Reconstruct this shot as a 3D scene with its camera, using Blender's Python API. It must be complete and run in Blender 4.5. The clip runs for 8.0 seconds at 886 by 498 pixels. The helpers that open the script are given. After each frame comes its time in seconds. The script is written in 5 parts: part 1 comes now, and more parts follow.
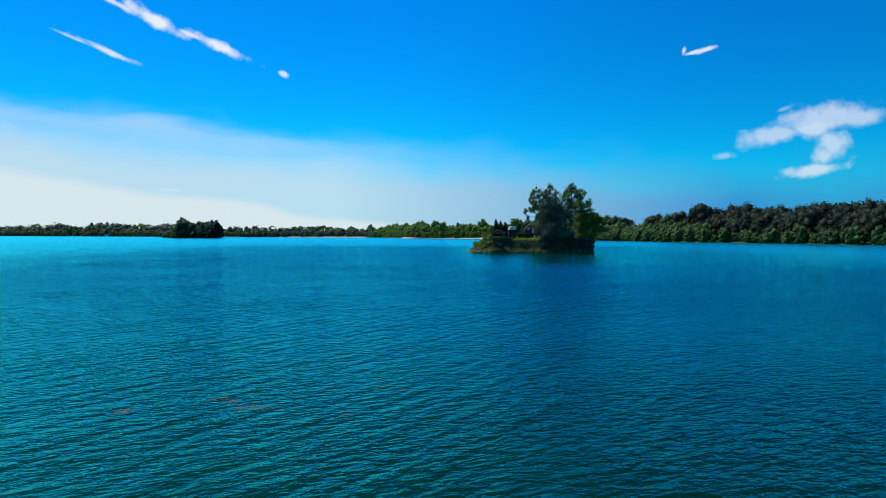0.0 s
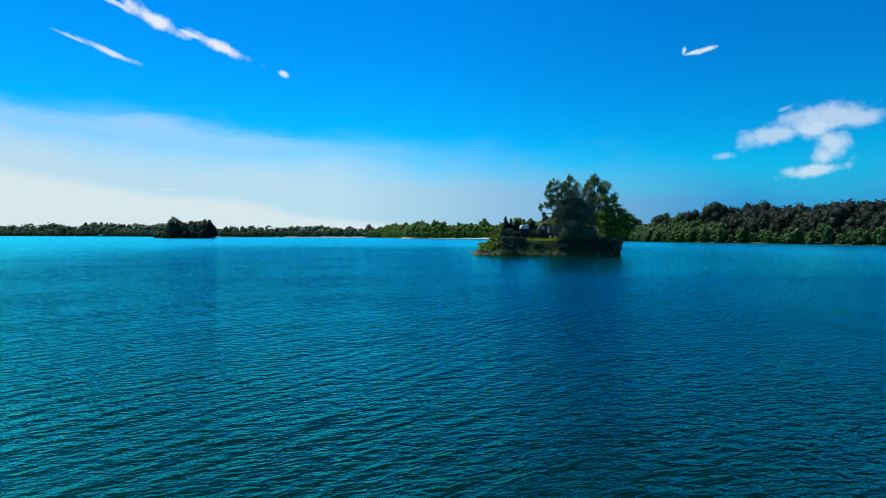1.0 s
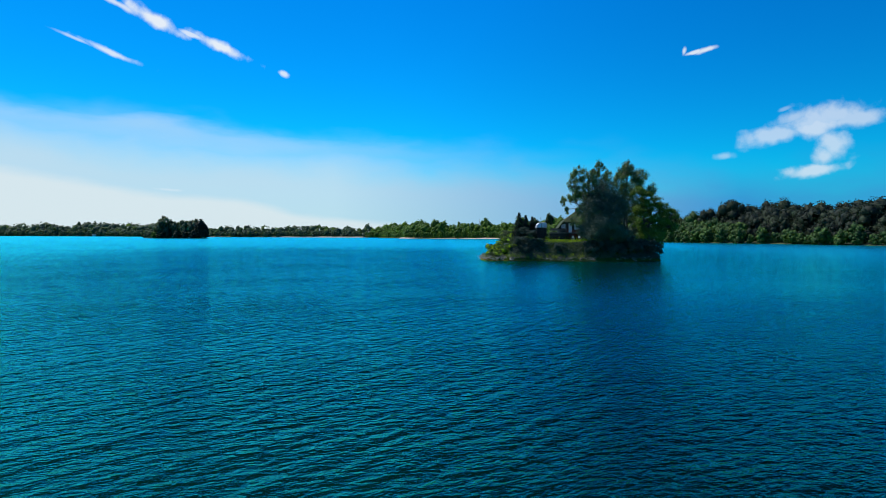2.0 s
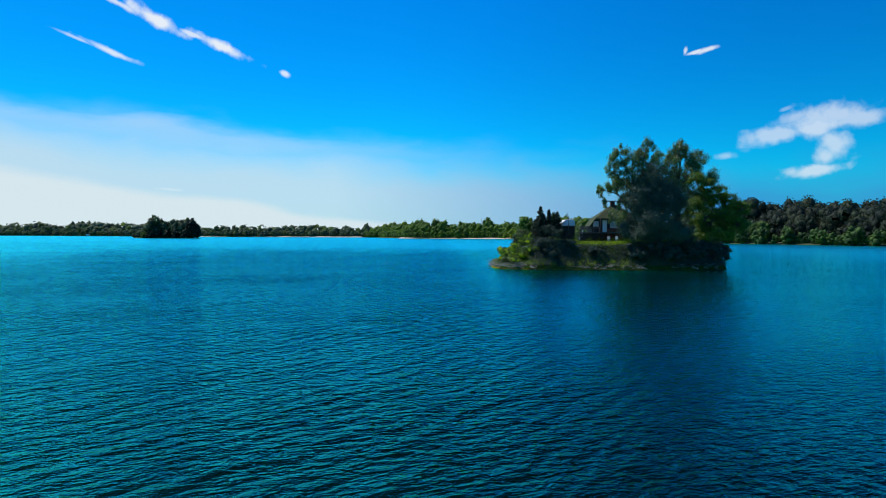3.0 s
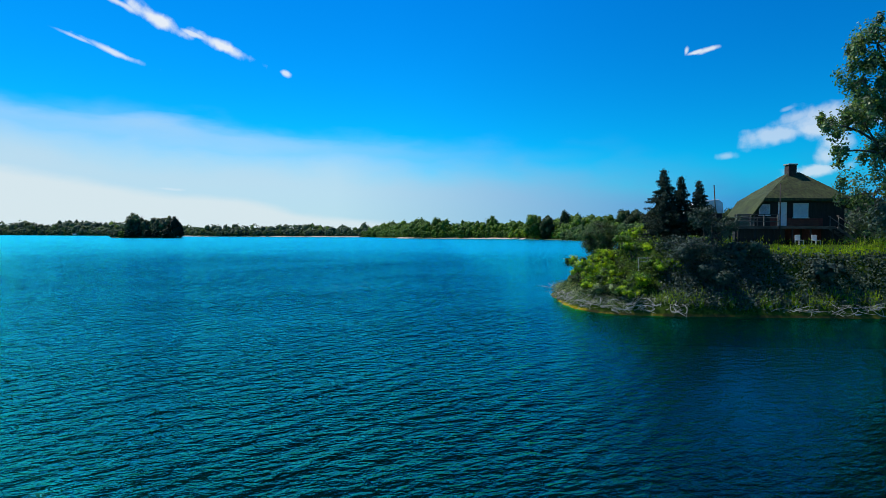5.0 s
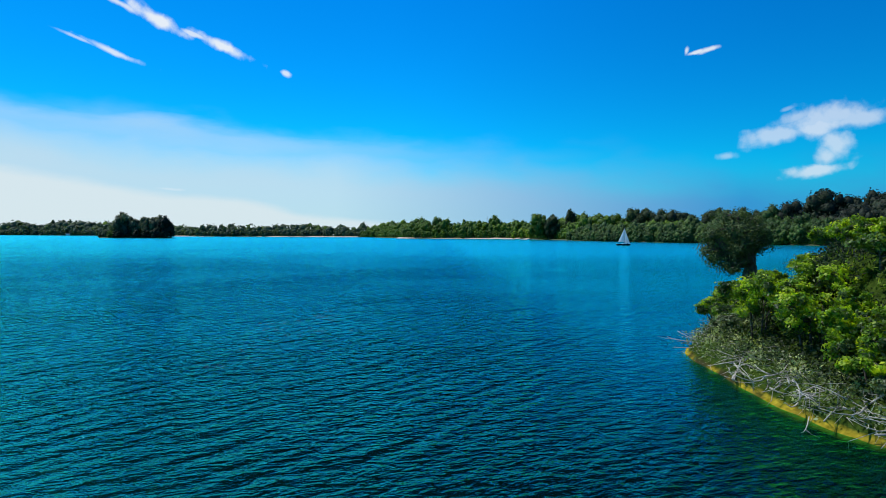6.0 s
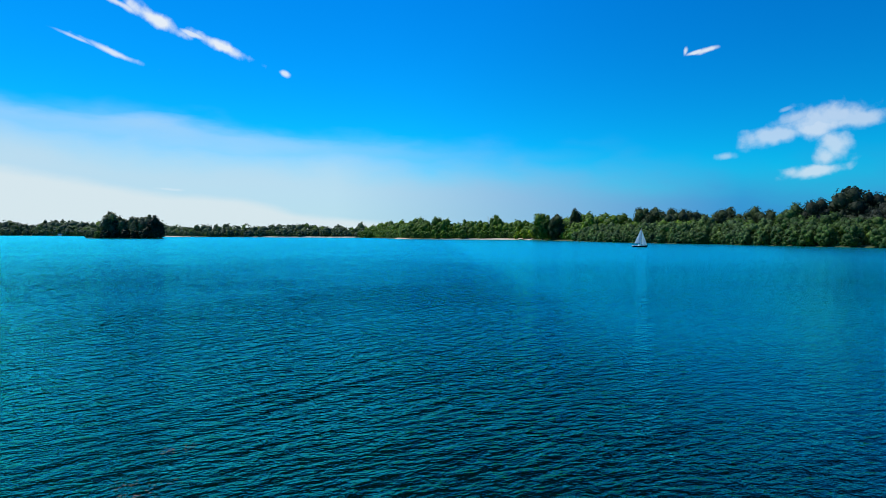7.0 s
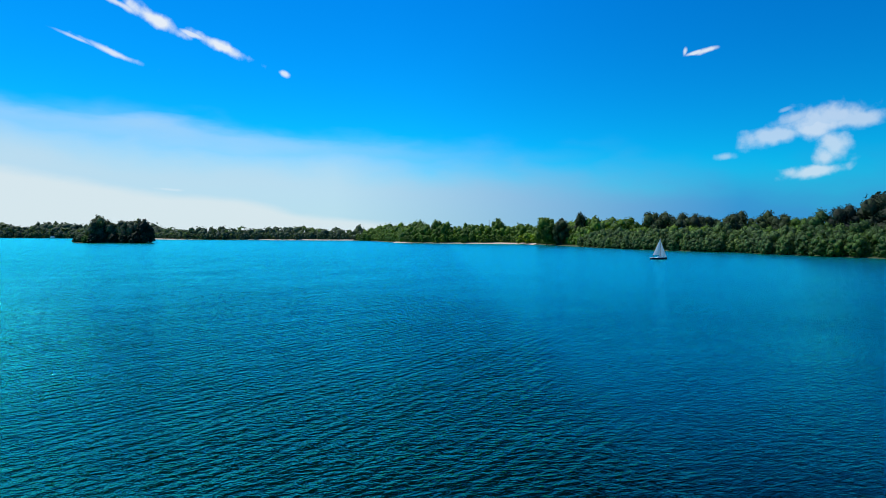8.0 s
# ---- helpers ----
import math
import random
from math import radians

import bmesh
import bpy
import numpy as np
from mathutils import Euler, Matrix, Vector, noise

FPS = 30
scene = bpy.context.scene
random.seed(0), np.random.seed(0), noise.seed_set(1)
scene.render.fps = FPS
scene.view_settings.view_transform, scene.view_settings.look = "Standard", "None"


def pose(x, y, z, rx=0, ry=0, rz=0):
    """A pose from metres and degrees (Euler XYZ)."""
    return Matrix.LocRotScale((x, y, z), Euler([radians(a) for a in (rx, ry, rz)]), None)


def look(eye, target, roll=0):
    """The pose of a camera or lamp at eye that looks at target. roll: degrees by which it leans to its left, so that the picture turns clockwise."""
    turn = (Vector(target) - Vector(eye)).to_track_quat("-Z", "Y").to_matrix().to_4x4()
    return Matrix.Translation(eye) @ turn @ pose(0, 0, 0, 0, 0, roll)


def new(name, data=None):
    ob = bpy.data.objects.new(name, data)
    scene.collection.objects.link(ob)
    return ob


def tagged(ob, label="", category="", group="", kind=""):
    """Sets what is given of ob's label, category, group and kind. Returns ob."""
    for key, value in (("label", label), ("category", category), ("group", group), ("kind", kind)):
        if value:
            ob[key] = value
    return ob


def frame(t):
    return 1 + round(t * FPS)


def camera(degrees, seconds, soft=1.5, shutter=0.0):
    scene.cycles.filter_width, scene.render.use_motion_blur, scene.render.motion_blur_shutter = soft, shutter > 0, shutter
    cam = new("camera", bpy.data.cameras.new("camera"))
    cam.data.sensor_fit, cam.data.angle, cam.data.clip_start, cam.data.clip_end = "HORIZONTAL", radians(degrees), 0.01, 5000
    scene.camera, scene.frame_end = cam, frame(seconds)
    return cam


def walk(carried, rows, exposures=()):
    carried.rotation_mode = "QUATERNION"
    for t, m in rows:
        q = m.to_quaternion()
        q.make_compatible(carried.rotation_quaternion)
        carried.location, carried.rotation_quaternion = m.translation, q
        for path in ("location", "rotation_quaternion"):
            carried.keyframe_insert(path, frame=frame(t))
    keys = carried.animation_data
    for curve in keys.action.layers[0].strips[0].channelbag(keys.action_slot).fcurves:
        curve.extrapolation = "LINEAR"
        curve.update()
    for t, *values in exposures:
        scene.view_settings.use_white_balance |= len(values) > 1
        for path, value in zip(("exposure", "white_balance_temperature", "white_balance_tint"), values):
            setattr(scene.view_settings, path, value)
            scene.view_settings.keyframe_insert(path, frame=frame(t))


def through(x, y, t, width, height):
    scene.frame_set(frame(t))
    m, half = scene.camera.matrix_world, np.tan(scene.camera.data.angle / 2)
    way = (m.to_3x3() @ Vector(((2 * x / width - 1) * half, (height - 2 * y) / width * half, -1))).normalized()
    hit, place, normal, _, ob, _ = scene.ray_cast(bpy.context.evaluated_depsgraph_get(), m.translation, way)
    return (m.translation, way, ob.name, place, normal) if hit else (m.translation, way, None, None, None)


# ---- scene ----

# ------------------------------------------------------------ camera
cam = camera(73.7, 8.0, soft=0.8)
PATH = [
    (0.0, 1.55, 4.0, 4.95, -0.11, -1.34, -0.14),
    (0.5, 1.50, 16.6, 4.93, -0.11, -1.34, -0.14),
    (1.0, 1.45, 29.3, 4.92, -0.10, -1.34, -0.15),
    (1.5, 1.45, 42.4, 4.93, -0.11, -1.34, -0.16),
    (3.0, 1.75, 83.4, 5.03, 0.00, -1.36, -0.20),
    (3.5, 1.75, 96.7, 5.01, 0.01, -1.37, -0.21),
    (4.0, 1.70, 109.7, 4.95, 0.03, -1.38, -0.22),
    (4.5, 1.45, 122.5, 4.85, 0.06, -1.37, -0.23),
    (6.0, 0.20, 159.5, 4.72, 0.09, -1.37, -0.24),
    (6.5, -0.40, 171.0, 4.70, 0.06, -1.36, -0.24),
    (7.0, -0.80, 182.0, 5.00, 0.00, -1.35, -0.24),
    (7.5, -1.20, 193.0, 6.65, -0.04, -1.34, -0.24),
    (8.0, -1.50, 203.6, 9.40, -0.04, -1.33, -0.25),
]
walk(cam, [(t, pose(x, y, z, 90 + pitch, roll, yaw)) for t, x, y, z, yaw, pitch, roll in PATH])

# ------------------------------------------------------------ daylight
SUN_TOWARDS = Vector((-0.82, 0.42, 1.40)).normalized()
sun_data = bpy.data.lights.new("sun", "SUN")
sun_data.energy, sun_data.angle, sun_data.color = 5.0, radians(0.6), (1.0, 0.95, 0.86)
sun = new("sun", sun_data)
sun.matrix_world = look((0, 0, 60), Vector((0, 0, 60)) - SUN_TOWARDS)

world = bpy.data.worlds.new("world")
scene.world = world
world.use_nodes = True
W = world.node_tree
W.nodes.clear()


def link(tree, a, b):
    tree.links.new(a, b)


def wmath(op, a, b=None, clamp=False):
    n = W.nodes.new("ShaderNodeMath")
    n.operation, n.use_clamp = op, clamp
    for i, v in enumerate((a, b)):
        if v is None:
            continue
        if isinstance(v, (int, float)):
            n.inputs[i].default_value = v
        else:
            link(W, v, n.inputs[i])
    return n.outputs[0]


def wrange(v, a, b, c, d, smooth=False):
    n = W.nodes.new("ShaderNodeMapRange")
    n.interpolation_type = "SMOOTHSTEP" if smooth else "LINEAR"
    link(W, v, n.inputs["Value"])
    for key, x in zip(("From Min", "From Max", "To Min", "To Max"), (a, b, c, d)):
        if isinstance(x, (int, float)):
            n.inputs[key].default_value = x
        else:
            link(W, x, n.inputs[key])
    return n.outputs["Result"]


def wmix(f, a, b, blend="MIX"):
    n = W.nodes.new("ShaderNodeMix")
    n.data_type, n.blend_type = "RGBA", blend
    for key, x in ((0, f), (6, a), (7, b)):
        if isinstance(x, (int, float)):
            n.inputs[key].default_value = x
        elif isinstance(x, tuple):
            n.inputs[key].default_value = x
        else:
            link(W, x, n.inputs[key])
    return n.outputs[2]


sky = W.nodes.new("ShaderNodeTexSky")
sky.sky_type, sky.sun_disc = "NISHITA", False
sky.sun_elevation = math.asin(SUN_TOWARDS.z)
sky.sun_rotation = math.atan2(SUN_TOWARDS.x, SUN_TOWARDS.y)
sky.air_density, sky.dust_density, sky.ozone_density = 1.0, 0.3, 2.0
sat = W.nodes.new("ShaderNodeHueSaturation")
sat.inputs["Saturation"].default_value = 1.5
link(W, sky.outputs[0], sat.inputs["Color"])
blue = wmix(1.0, sat.outputs[0], (0.02, 1.26, 1.66, 1), "MULTIPLY")

coord = W.nodes.new("ShaderNodeTexCoord").outputs["Generated"]
split = W.nodes.new("ShaderNodeSeparateXYZ")
link(W, coord, split.inputs[0])
flat = wmath("SQRT", wmath("ADD", wmath("MULTIPLY", split.outputs[0], split.outputs[0]), wmath("MULTIPLY", split.outputs[1], split.outputs[1])))
flat = wmath("MAXIMUM", flat, 0.02)
U = wmath("DIVIDE", split.outputs[0], flat)
V = wmath("DIVIDE", split.outputs[2], flat)


def wnoise(scale, detail, stretch=(1, 1, 1)):
    m = W.nodes.new("ShaderNodeMapping")
    m.inputs["Scale"].default_value = stretch
    link(W, coord, m.inputs[0])
    n = W.nodes.new("ShaderNodeTexNoise")
    n.inputs["Scale"].default_value, n.inputs["Detail"].default_value = scale, detail
    link(W, m.outputs[0], n.inputs["Vector"])
    return n.outputs[0]


deeper = wmath("ADD", wrange(U, -0.1, 0.6, 1.0, 0.78), wmath("MULTIPLY", wmath("MULTIPLY", V, V), 0.4), True)
blue = wmix(1.0, blue, wmath("MULTIPLY", deeper, wrange(U, -0.62, -0.1, 0.86, 1.0)), "MULTIPLY")


# thin haze that lies over the horizon, thicker and higher towards the west
soft_noise = wmath("SUBTRACT", wnoise(5, 5, (1, 1, 2.5)), 0.5)
haze_top = wmath("ADD", wrange(U, -0.62, 0.62, 0.215, 0.125), wmath("MULTIPLY", soft_noise, 0.12))
haze_low = wmath("ADD", wrange(U, -0.62, 0.40, 0.10, 0.03), wmath("MULTIPLY", soft_noise, 0.06))
haze = wmath("MULTIPLY", wrange(V, haze_low, haze_top, 1.0, 0.0, True), wrange(U, -0.55, 0.62, 0.93, 0.88))
# the ragged upper edge of the veil in the west
streak = wmath("SUBTRACT", wnoise(6, 6, (1, 1, 4)), 0.5)
veil_top = wmath("ADD", wrange(U, -0.72, 0.10, 0.200, 0.155), wmath("MULTIPLY", streak, 0.05))
veil = wmath("MULTIPLY", wrange(V, wmath("SUBTRACT", veil_top, 0.028), veil_top, 1.0, 0.0, True), wrange(U, -0.30, 0.30, 0.50, 0.0))
veil = wmath("MULTIPLY", veil, wrange(streak, -0.25, 0.25, 0.8, 1.2))
haze = wmath("MAXIMUM", haze, veil)
bank_top = wmath("ADD", wmath("ADD", wrange(U, -0.62, 0.05, 0.10, 0.005), wmath("MULTIPLY", soft_noise, 0.03)), wmath("MULTIPLY", streak, 0.02))
bank_low = wmath("SUBTRACT", bank_top, 0.018)
bank = wmath("MULTIPLY", wrange(V, bank_low, bank_top, 1.0, 0.0, True), 0.75)
haze_tone = wmix(wrange(U, -0.18, 0.45, 0.0, 1.0), (5.3, 7.2, 8.5, 1), (0.45, 2.5, 6.3, 1))
with_haze = wmix(haze, blue, haze_tone)
with_haze = wmix(bank, with_haze, (7.3, 8.2, 8.5, 1))

# small fair-weather clouds: bearing, height, half length, half width, lean in degrees, density
CLOUDS = [
    (-0.4817, 0.3410, 0.0309, 0.0046, -26, 0.75), (-0.4323, 0.3250, 0.0404, 0.0108, -26, 0.95), (-0.3870, 0.3085, 0.0271, 0.0044, -20, 0.8), (-0.3478, 0.2949, 0.0459, 0.0081, -23, 0.95),
    (-0.5237, 0.2789, 0.0252, 0.0029, -21, 0.55), (-0.4868, 0.2676, 0.0391, 0.0050, -21, 0.8), (-0.2577, 0.2614, 0.0103, 0.0055, -22, 0.8),
    (0.3757, 0.2875, 0.0085, 0.0032, -96, 0.75), (0.3870, 0.2834, 0.0150, 0.0030, 12, 0.85), (0.4055, 0.2858, 0.0140, 0.0042, 14, 0.85),
    (0.5348, 0.1648, 0.0496, 0.0275, 8, 0.56), (0.5382, 0.1563, 0.0345, 0.0161, 6, 0.64), (0.4905, 0.1461, 0.0400, 0.0159, 10, 0.53), (0.5691, 0.1619, 0.0307, 0.0126, 10, 0.53),
    (0.5087, 0.1729, 0.0260, 0.0115, 14, 0.45), (0.5518, 0.1284, 0.0171, 0.0239, 10, 0.58), (0.5410, 0.1123, 0.0130, 0.0160, 10, 0.58), (0.5301, 0.0940, 0.0332, 0.0097, 8, 0.63),
    (0.4988, 0.1856, 0.0080, 0.0035, 20, 0.25), (0.4306, 0.1217, 0.0120, 0.0060, 0, 0.35), (-0.4199, 0.0685, 0.0210, 0.0026, -4, 0.3),
]
billow = wmath("SUBTRACT", wnoise(44, 8), 0.5)
wisp = wmath("SUBTRACT", wnoise(12, 5), 0.5)
cover = None
for cu, cv, a, b, lean, dense in CLOUDS:
    du, dv = wmath("SUBTRACT", U, cu), wmath("SUBTRACT", V, cv)
    co, si = math.cos(radians(lean)), math.sin(radians(lean))
    p = wmath("DIVIDE", wmath("ADD", wmath("MULTIPLY", du, co), wmath("MULTIPLY", dv, si)), a)
    q = wmath("DIVIDE", wmath("SUBTRACT", wmath("MULTIPLY", dv, co), wmath("MULTIPLY", du, si)), b)
    q = wmath("ADD", q, wmath("MULTIPLY", wisp, 1.3))
    r = wmath("ADD", wmath("MULTIPLY", p, p), wmath("MULTIPLY", q, q))
    r = wmath("ADD", wmath("SQRT", r), wmath("MULTIPLY", billow, 1.9))
    one = wmath("MULTIPLY", wrange(r, 0.25, 1.25, 1.0, 0.0, True), dense)
    cover = one if cover is None else wmath("MAXIMUM", cover, one)
ahead = wmath("GREATER_THAN", split.outputs[1], 0.0)
cover = wmath("MULTIPLY", cover, ahead)
with_clouds = wmix(cover, with_haze, (8.2, 8.8, 9.4, 1))
background = W.nodes.new("ShaderNodeBackground")
background.inputs["Strength"].default_value = 0.1
link(W, with_clouds, background.inputs["Color"])
link(W, background.outputs[0], W.nodes.new("ShaderNodeOutputWorld").inputs[0])


# ------------------------------------------------------------ materials
def material(name):
    m = bpy.data.materials.new(name)
    m.use_nodes = True
    t = m.node_tree
    return m, t, t.nodes["Principled BSDF"], t.nodes["Material Output"]


def mnode(t, kind, **inputs):
    n = t.nodes.new(kind)
    for key, v in inputs.items():
        n.inputs[key.replace("_", " ")].default_value = v
    return n


def mapped(t, scale=(1, 1, 1), turn=0.0):
    c = t.nodes.new("ShaderNodeTexCoord")
    m = t.nodes.new("ShaderNodeMapping")
    m.inputs["Scale"].default_value, m.inputs["Rotation"].default_value = scale, (0, 0, turn)
    link(t, c.outputs["Object"], m.inputs[0])
    return m.outputs[0]


def ramp(t, source, stops):
    r = t.nodes.new("ShaderNodeValToRGB")
    while len(r.color_ramp.elements) < len(stops):
        r.color_ramp.elements.new(0.5)
    for e, (at, c) in zip(r.color_ramp.elements, stops):
        e.position, e.color = at, (*c, 1)
    link(t, source, r.inputs[0])
    return r.outputs[0]


def blend(t, a, b, f, kind="MIX"):
    n = t.nodes.new("ShaderNodeMix")
    n.data_type, n.blend_type = "RGBA", kind
    for key, x in ((0, f), (6, a), (7, b)):
        if isinstance(x, (int, float, tuple)):
            n.inputs[key].default_value = x
        else:
            link(t, x, n.inputs[key])
    return n.outputs[2]


def surface(name, dark, light, scale=6.0, rough=0.7, bump=0.2, stretch=(1, 1, 1), metal=0.0, stain=0.35, per_object=0.0):
    """A worn surface: grain and broad stains between two tones, with fine relief."""
    m, t, p, out = material(name)
    fine = mnode(t, "ShaderNodeTexNoise", Scale=scale, Detail=6.0)
    link(t, mapped(t, stretch), fine.inputs["Vector"])
    broad = mnode(t, "ShaderNodeTexNoise", Scale=scale * 0.12, Detail=3.0)
    link(t, mapped(t), broad.inputs["Vector"])
    c = ramp(t, fine.outputs[0], [(0.3, dark), (0.7, light)])
    s = ramp(t, broad.outputs[0], [(0.35, (1 - stain,) * 3), (0.65, (1, 1, 1))])
    c = blend(t, c, s, 1.0, "MULTIPLY")
    if per_object:
        info = t.nodes.new("ShaderNodeObjectInfo")
        tone = ramp(t, info.outputs["Random"], [(0.0, (1 - per_object,) * 3), (1.0, (1, 1, 1))])
        c = blend(t, c, tone, 1.0, "MULTIPLY")
    link(t, c, p.inputs["Base Color"])
    p.inputs["Roughness"].default_value, p.inputs["Metallic"].default_value = rough, metal
    b = mnode(t, "ShaderNodeBump", Strength=bump, Distance=0.03)
    link(t, fine.outputs[0], b.inputs["Height"])
    link(t, b.outputs[0], p.inputs["Normal"])
    return m


def leaf_material(name, dark, mid, light, through=0.35, rough=0.45, massed=0.0, shine=0.32, clumps=0.0):
    m, t, p, out = material(name)
    g = t.nodes.new("ShaderNodeNewGeometry")
    pick = g.outputs["Random Per Island"]
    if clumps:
        # lit clumps and shaded hollows, put into the leaf colour by noise
        hollow_noise = mnode(t, "ShaderNodeTexNoise", Scale=clumps, Detail=2.0)
        link(t, mapped(t), hollow_noise.inputs["Vector"])
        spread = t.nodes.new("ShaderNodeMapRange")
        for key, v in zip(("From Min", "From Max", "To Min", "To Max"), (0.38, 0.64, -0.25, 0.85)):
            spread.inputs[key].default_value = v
        link(t, hollow_noise.outputs[0], spread.inputs["Value"])
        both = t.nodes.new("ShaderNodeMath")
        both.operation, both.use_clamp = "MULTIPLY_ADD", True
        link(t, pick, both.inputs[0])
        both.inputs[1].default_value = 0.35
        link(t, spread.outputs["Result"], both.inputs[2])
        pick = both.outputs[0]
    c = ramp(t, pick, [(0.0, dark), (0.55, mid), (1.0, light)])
    patch = mnode(t, "ShaderNodeTexNoise", Scale=0.45, Detail=3.0)
    link(t, mapped(t), patch.inputs["Vector"])
    c = blend(t, c, ramp(t, patch.outputs[0], [(0.3, (0.6, 0.68, 0.6)), (0.7, (1.15, 1.1, 0.9))]), 1.0, "MULTIPLY")
    stand = mnode(t, "ShaderNodeTexNoise", Scale=0.085, Detail=1.0)
    link(t, mapped(t), stand.inputs["Vector"])
    c = blend(t, c, ramp(t, stand.outputs[0], [(0.38, (0.72, 0.80, 0.80)), (0.62, (1.22, 1.16, 0.85))]), 1.0, "MULTIPLY")
    link(t, c, p.inputs["Base Color"])
    p.inputs["Roughness"].default_value = rough
    p.inputs["Specular IOR Level"].default_value = shine
    tr = t.nodes.new("ShaderNodeBsdfTranslucent")
    if massed:
        # leaf masses too far off for single leaves
        mass = mnode(t, "ShaderNodeTexNoise", Scale=massed, Detail=4.0, Roughness=0.65)
        link(t, mapped(t), mass.inputs["Vector"])
        b = mnode(t, "ShaderNodeBump", Strength=0.6, Distance=0.55 / massed)
        link(t, mass.outputs[0], b.inputs["Height"])
        link(t, b.outputs[0], p.inputs["Normal"])
        c = blend(t, c, ramp(t, mass.outputs[0], [(0.38, (0.5, 0.55, 0.5)), (0.62, (1.3, 1.25, 1.2))]), 1.0, "MULTIPLY")
        link(t, c, p.inputs["Base Color"])
    link(t, blend(t, c, (1.25, 1.3, 0.5, 1), 1.0, "MULTIPLY"), tr.inputs["Color"])
    mix = t.nodes.new("ShaderNodeMixShader")
    mix.inputs[0].default_value = through
    link(t, p.outputs[0], mix.inputs[1])
    link(t, tr.outputs[0], mix.inputs[2])
    link(t, mix.outputs[0], out.inputs[0])
    return m


def turned(t, turn, scale):
    """Coordinates of a plane turned by that angle and drawn out by that scale."""
    c = t.nodes.new("ShaderNodeTexCoord")
    m = t.nodes.new("ShaderNodeMapping")
    m.vector_type = "TEXTURE"
    m.inputs["Rotation"].default_value, m.inputs["Scale"].default_value = (0, 0, turn), scale
    link(t, c.outputs["Object"], m.inputs[0])
    return m.outputs[0]


def water_material():
    """Wind ripples at three scales over clear dark water."""
    m, t, p, out = material("lake_water")
    t.nodes.remove(p)
    wave = mnode(t, "ShaderNodeTexWave", Scale=0.36, Distortion=9.0, Detail=3.0, Detail_Scale=0.7)
    wave.wave_type, wave.bands_direction = "BANDS", "Y"
    link(t, turned(t, 1.0, (3.0, 1, 1)), wave.inputs["Vector"])
    patch = mnode(t, "ShaderNodeTexNoise", Scale=0.06, Detail=2.0)
    link(t, turned(t, 0.4, (1.5, 1, 1)), patch.inputs["Vector"])
    sources = [(wave.outputs["Factor"] if "Factor" in wave.outputs else wave.outputs[1], 0.016)]
    for scale, drawn, turn, detail, strength in ((0.32, 2.6, 0.9, 3.0, 0.110), (0.80, 3.0, 1.05, 3.0, 0.090), (1.6, 2.6, 0.75, 3.0, 0.080), (3.4, 2.0, 0.35, 3.0, 0.082), (8.0, 1.6, 0.4, 2.0, 0.028)):
        n = mnode(t, "ShaderNodeTexNoise", Scale=scale, Detail=detail, Distortion=0.3)
        link(t, turned(t, turn, (drawn, 1, 1)), n.inputs["Vector"])
        sources.append((n.outputs[0], strength))
    total = None
    for h, strength in sources:
        k = t.nodes.new("ShaderNodeMath")
        k.operation = "MULTIPLY_ADD"
        link(t, h, k.inputs[0])
        k.inputs[1].default_value = strength
        if total is None:
            k.inputs[2].default_value = 0.0
        else:
            link(t, total, k.inputs[2])
        total = k.outputs[0]
    gust = t.nodes.new("ShaderNodeMapRange")
    for key, v in zip(("From Min", "From Max", "To Min", "To Max"), (0.35, 0.65, 0.75, 1.15)):
        gust.inputs[key].default_value = v
    link(t, patch.outputs[0], gust.inputs["Value"])
    # a fresher breeze over the northern half of the lake
    north = t.nodes.new("ShaderNodeSeparateXYZ")
    link(t, t.nodes.new("ShaderNodeTexCoord").outputs["Object"], north.inputs[0])
    breeze = t.nodes.new("ShaderNodeMapRange")
    for key, v in zip(("From Min", "From Max", "To Min", "To Max"), (20, 120, 0.74, 1.12)):
        breeze.inputs[key].default_value = v
    link(t, north.outputs[1], breeze.inputs["Value"])
    fresh = t.nodes.new("ShaderNodeMath")
    fresh.operation = "MULTIPLY"
    link(t, gust.outputs["Result"], fresh.inputs[0])
    link(t, breeze.outputs["Result"], fresh.inputs[1])
    k = t.nodes.new("ShaderNodeMath")
    k.operation = "MULTIPLY"
    link(t, total, k.inputs[0])
    link(t, fresh.outputs[0], k.inputs[1])
    # the waves run short and low towards the wooded shores, away from the open middle
    place = t.nodes.new("ShaderNodeTexCoord")
    axes = t.nodes.new("ShaderNodeSeparateXYZ")
    link(t, place.outputs["Object"], axes.inputs[0])
    wide = t.nodes.new("ShaderNodeMath")
    wide.operation = "ABSOLUTE"
    link(t, axes.outputs[0], wide.inputs[0])
    lees = []
    for source, a, c in ((axes.outputs[1], 225, 330), (wide.outputs[0], 45, 130)):
        lee = t.nodes.new("ShaderNodeMapRange")
        lee.interpolation_type = "SMOOTHSTEP"
        for key, v in zip(("From Min", "From Max", "To Min", "To Max"), (a, c, 1.0, 0.75)):
            lee.inputs[key].default_value = v
        link(t, source, lee.inputs["Value"])
        lees.append(lee.outputs["Result"])
    low = t.nodes.new("ShaderNodeMath")
    low.operation = "MINIMUM"
    link(t, lees[0], low.inputs[0])
    link(t, lees[1], low.inputs[1])
    # calmer water in the shelter of the wooded island
    shelter = t.nodes.new("ShaderNodeMapRange")
    shelter.interpolation_type = "SMOOTHSTEP"
    for key, v in zip(("From Min", "From Max", "To Min", "To Max"), (0, 1, 1.0, 0.32)):
        shelter.inputs[key].default_value = v
    sides = []
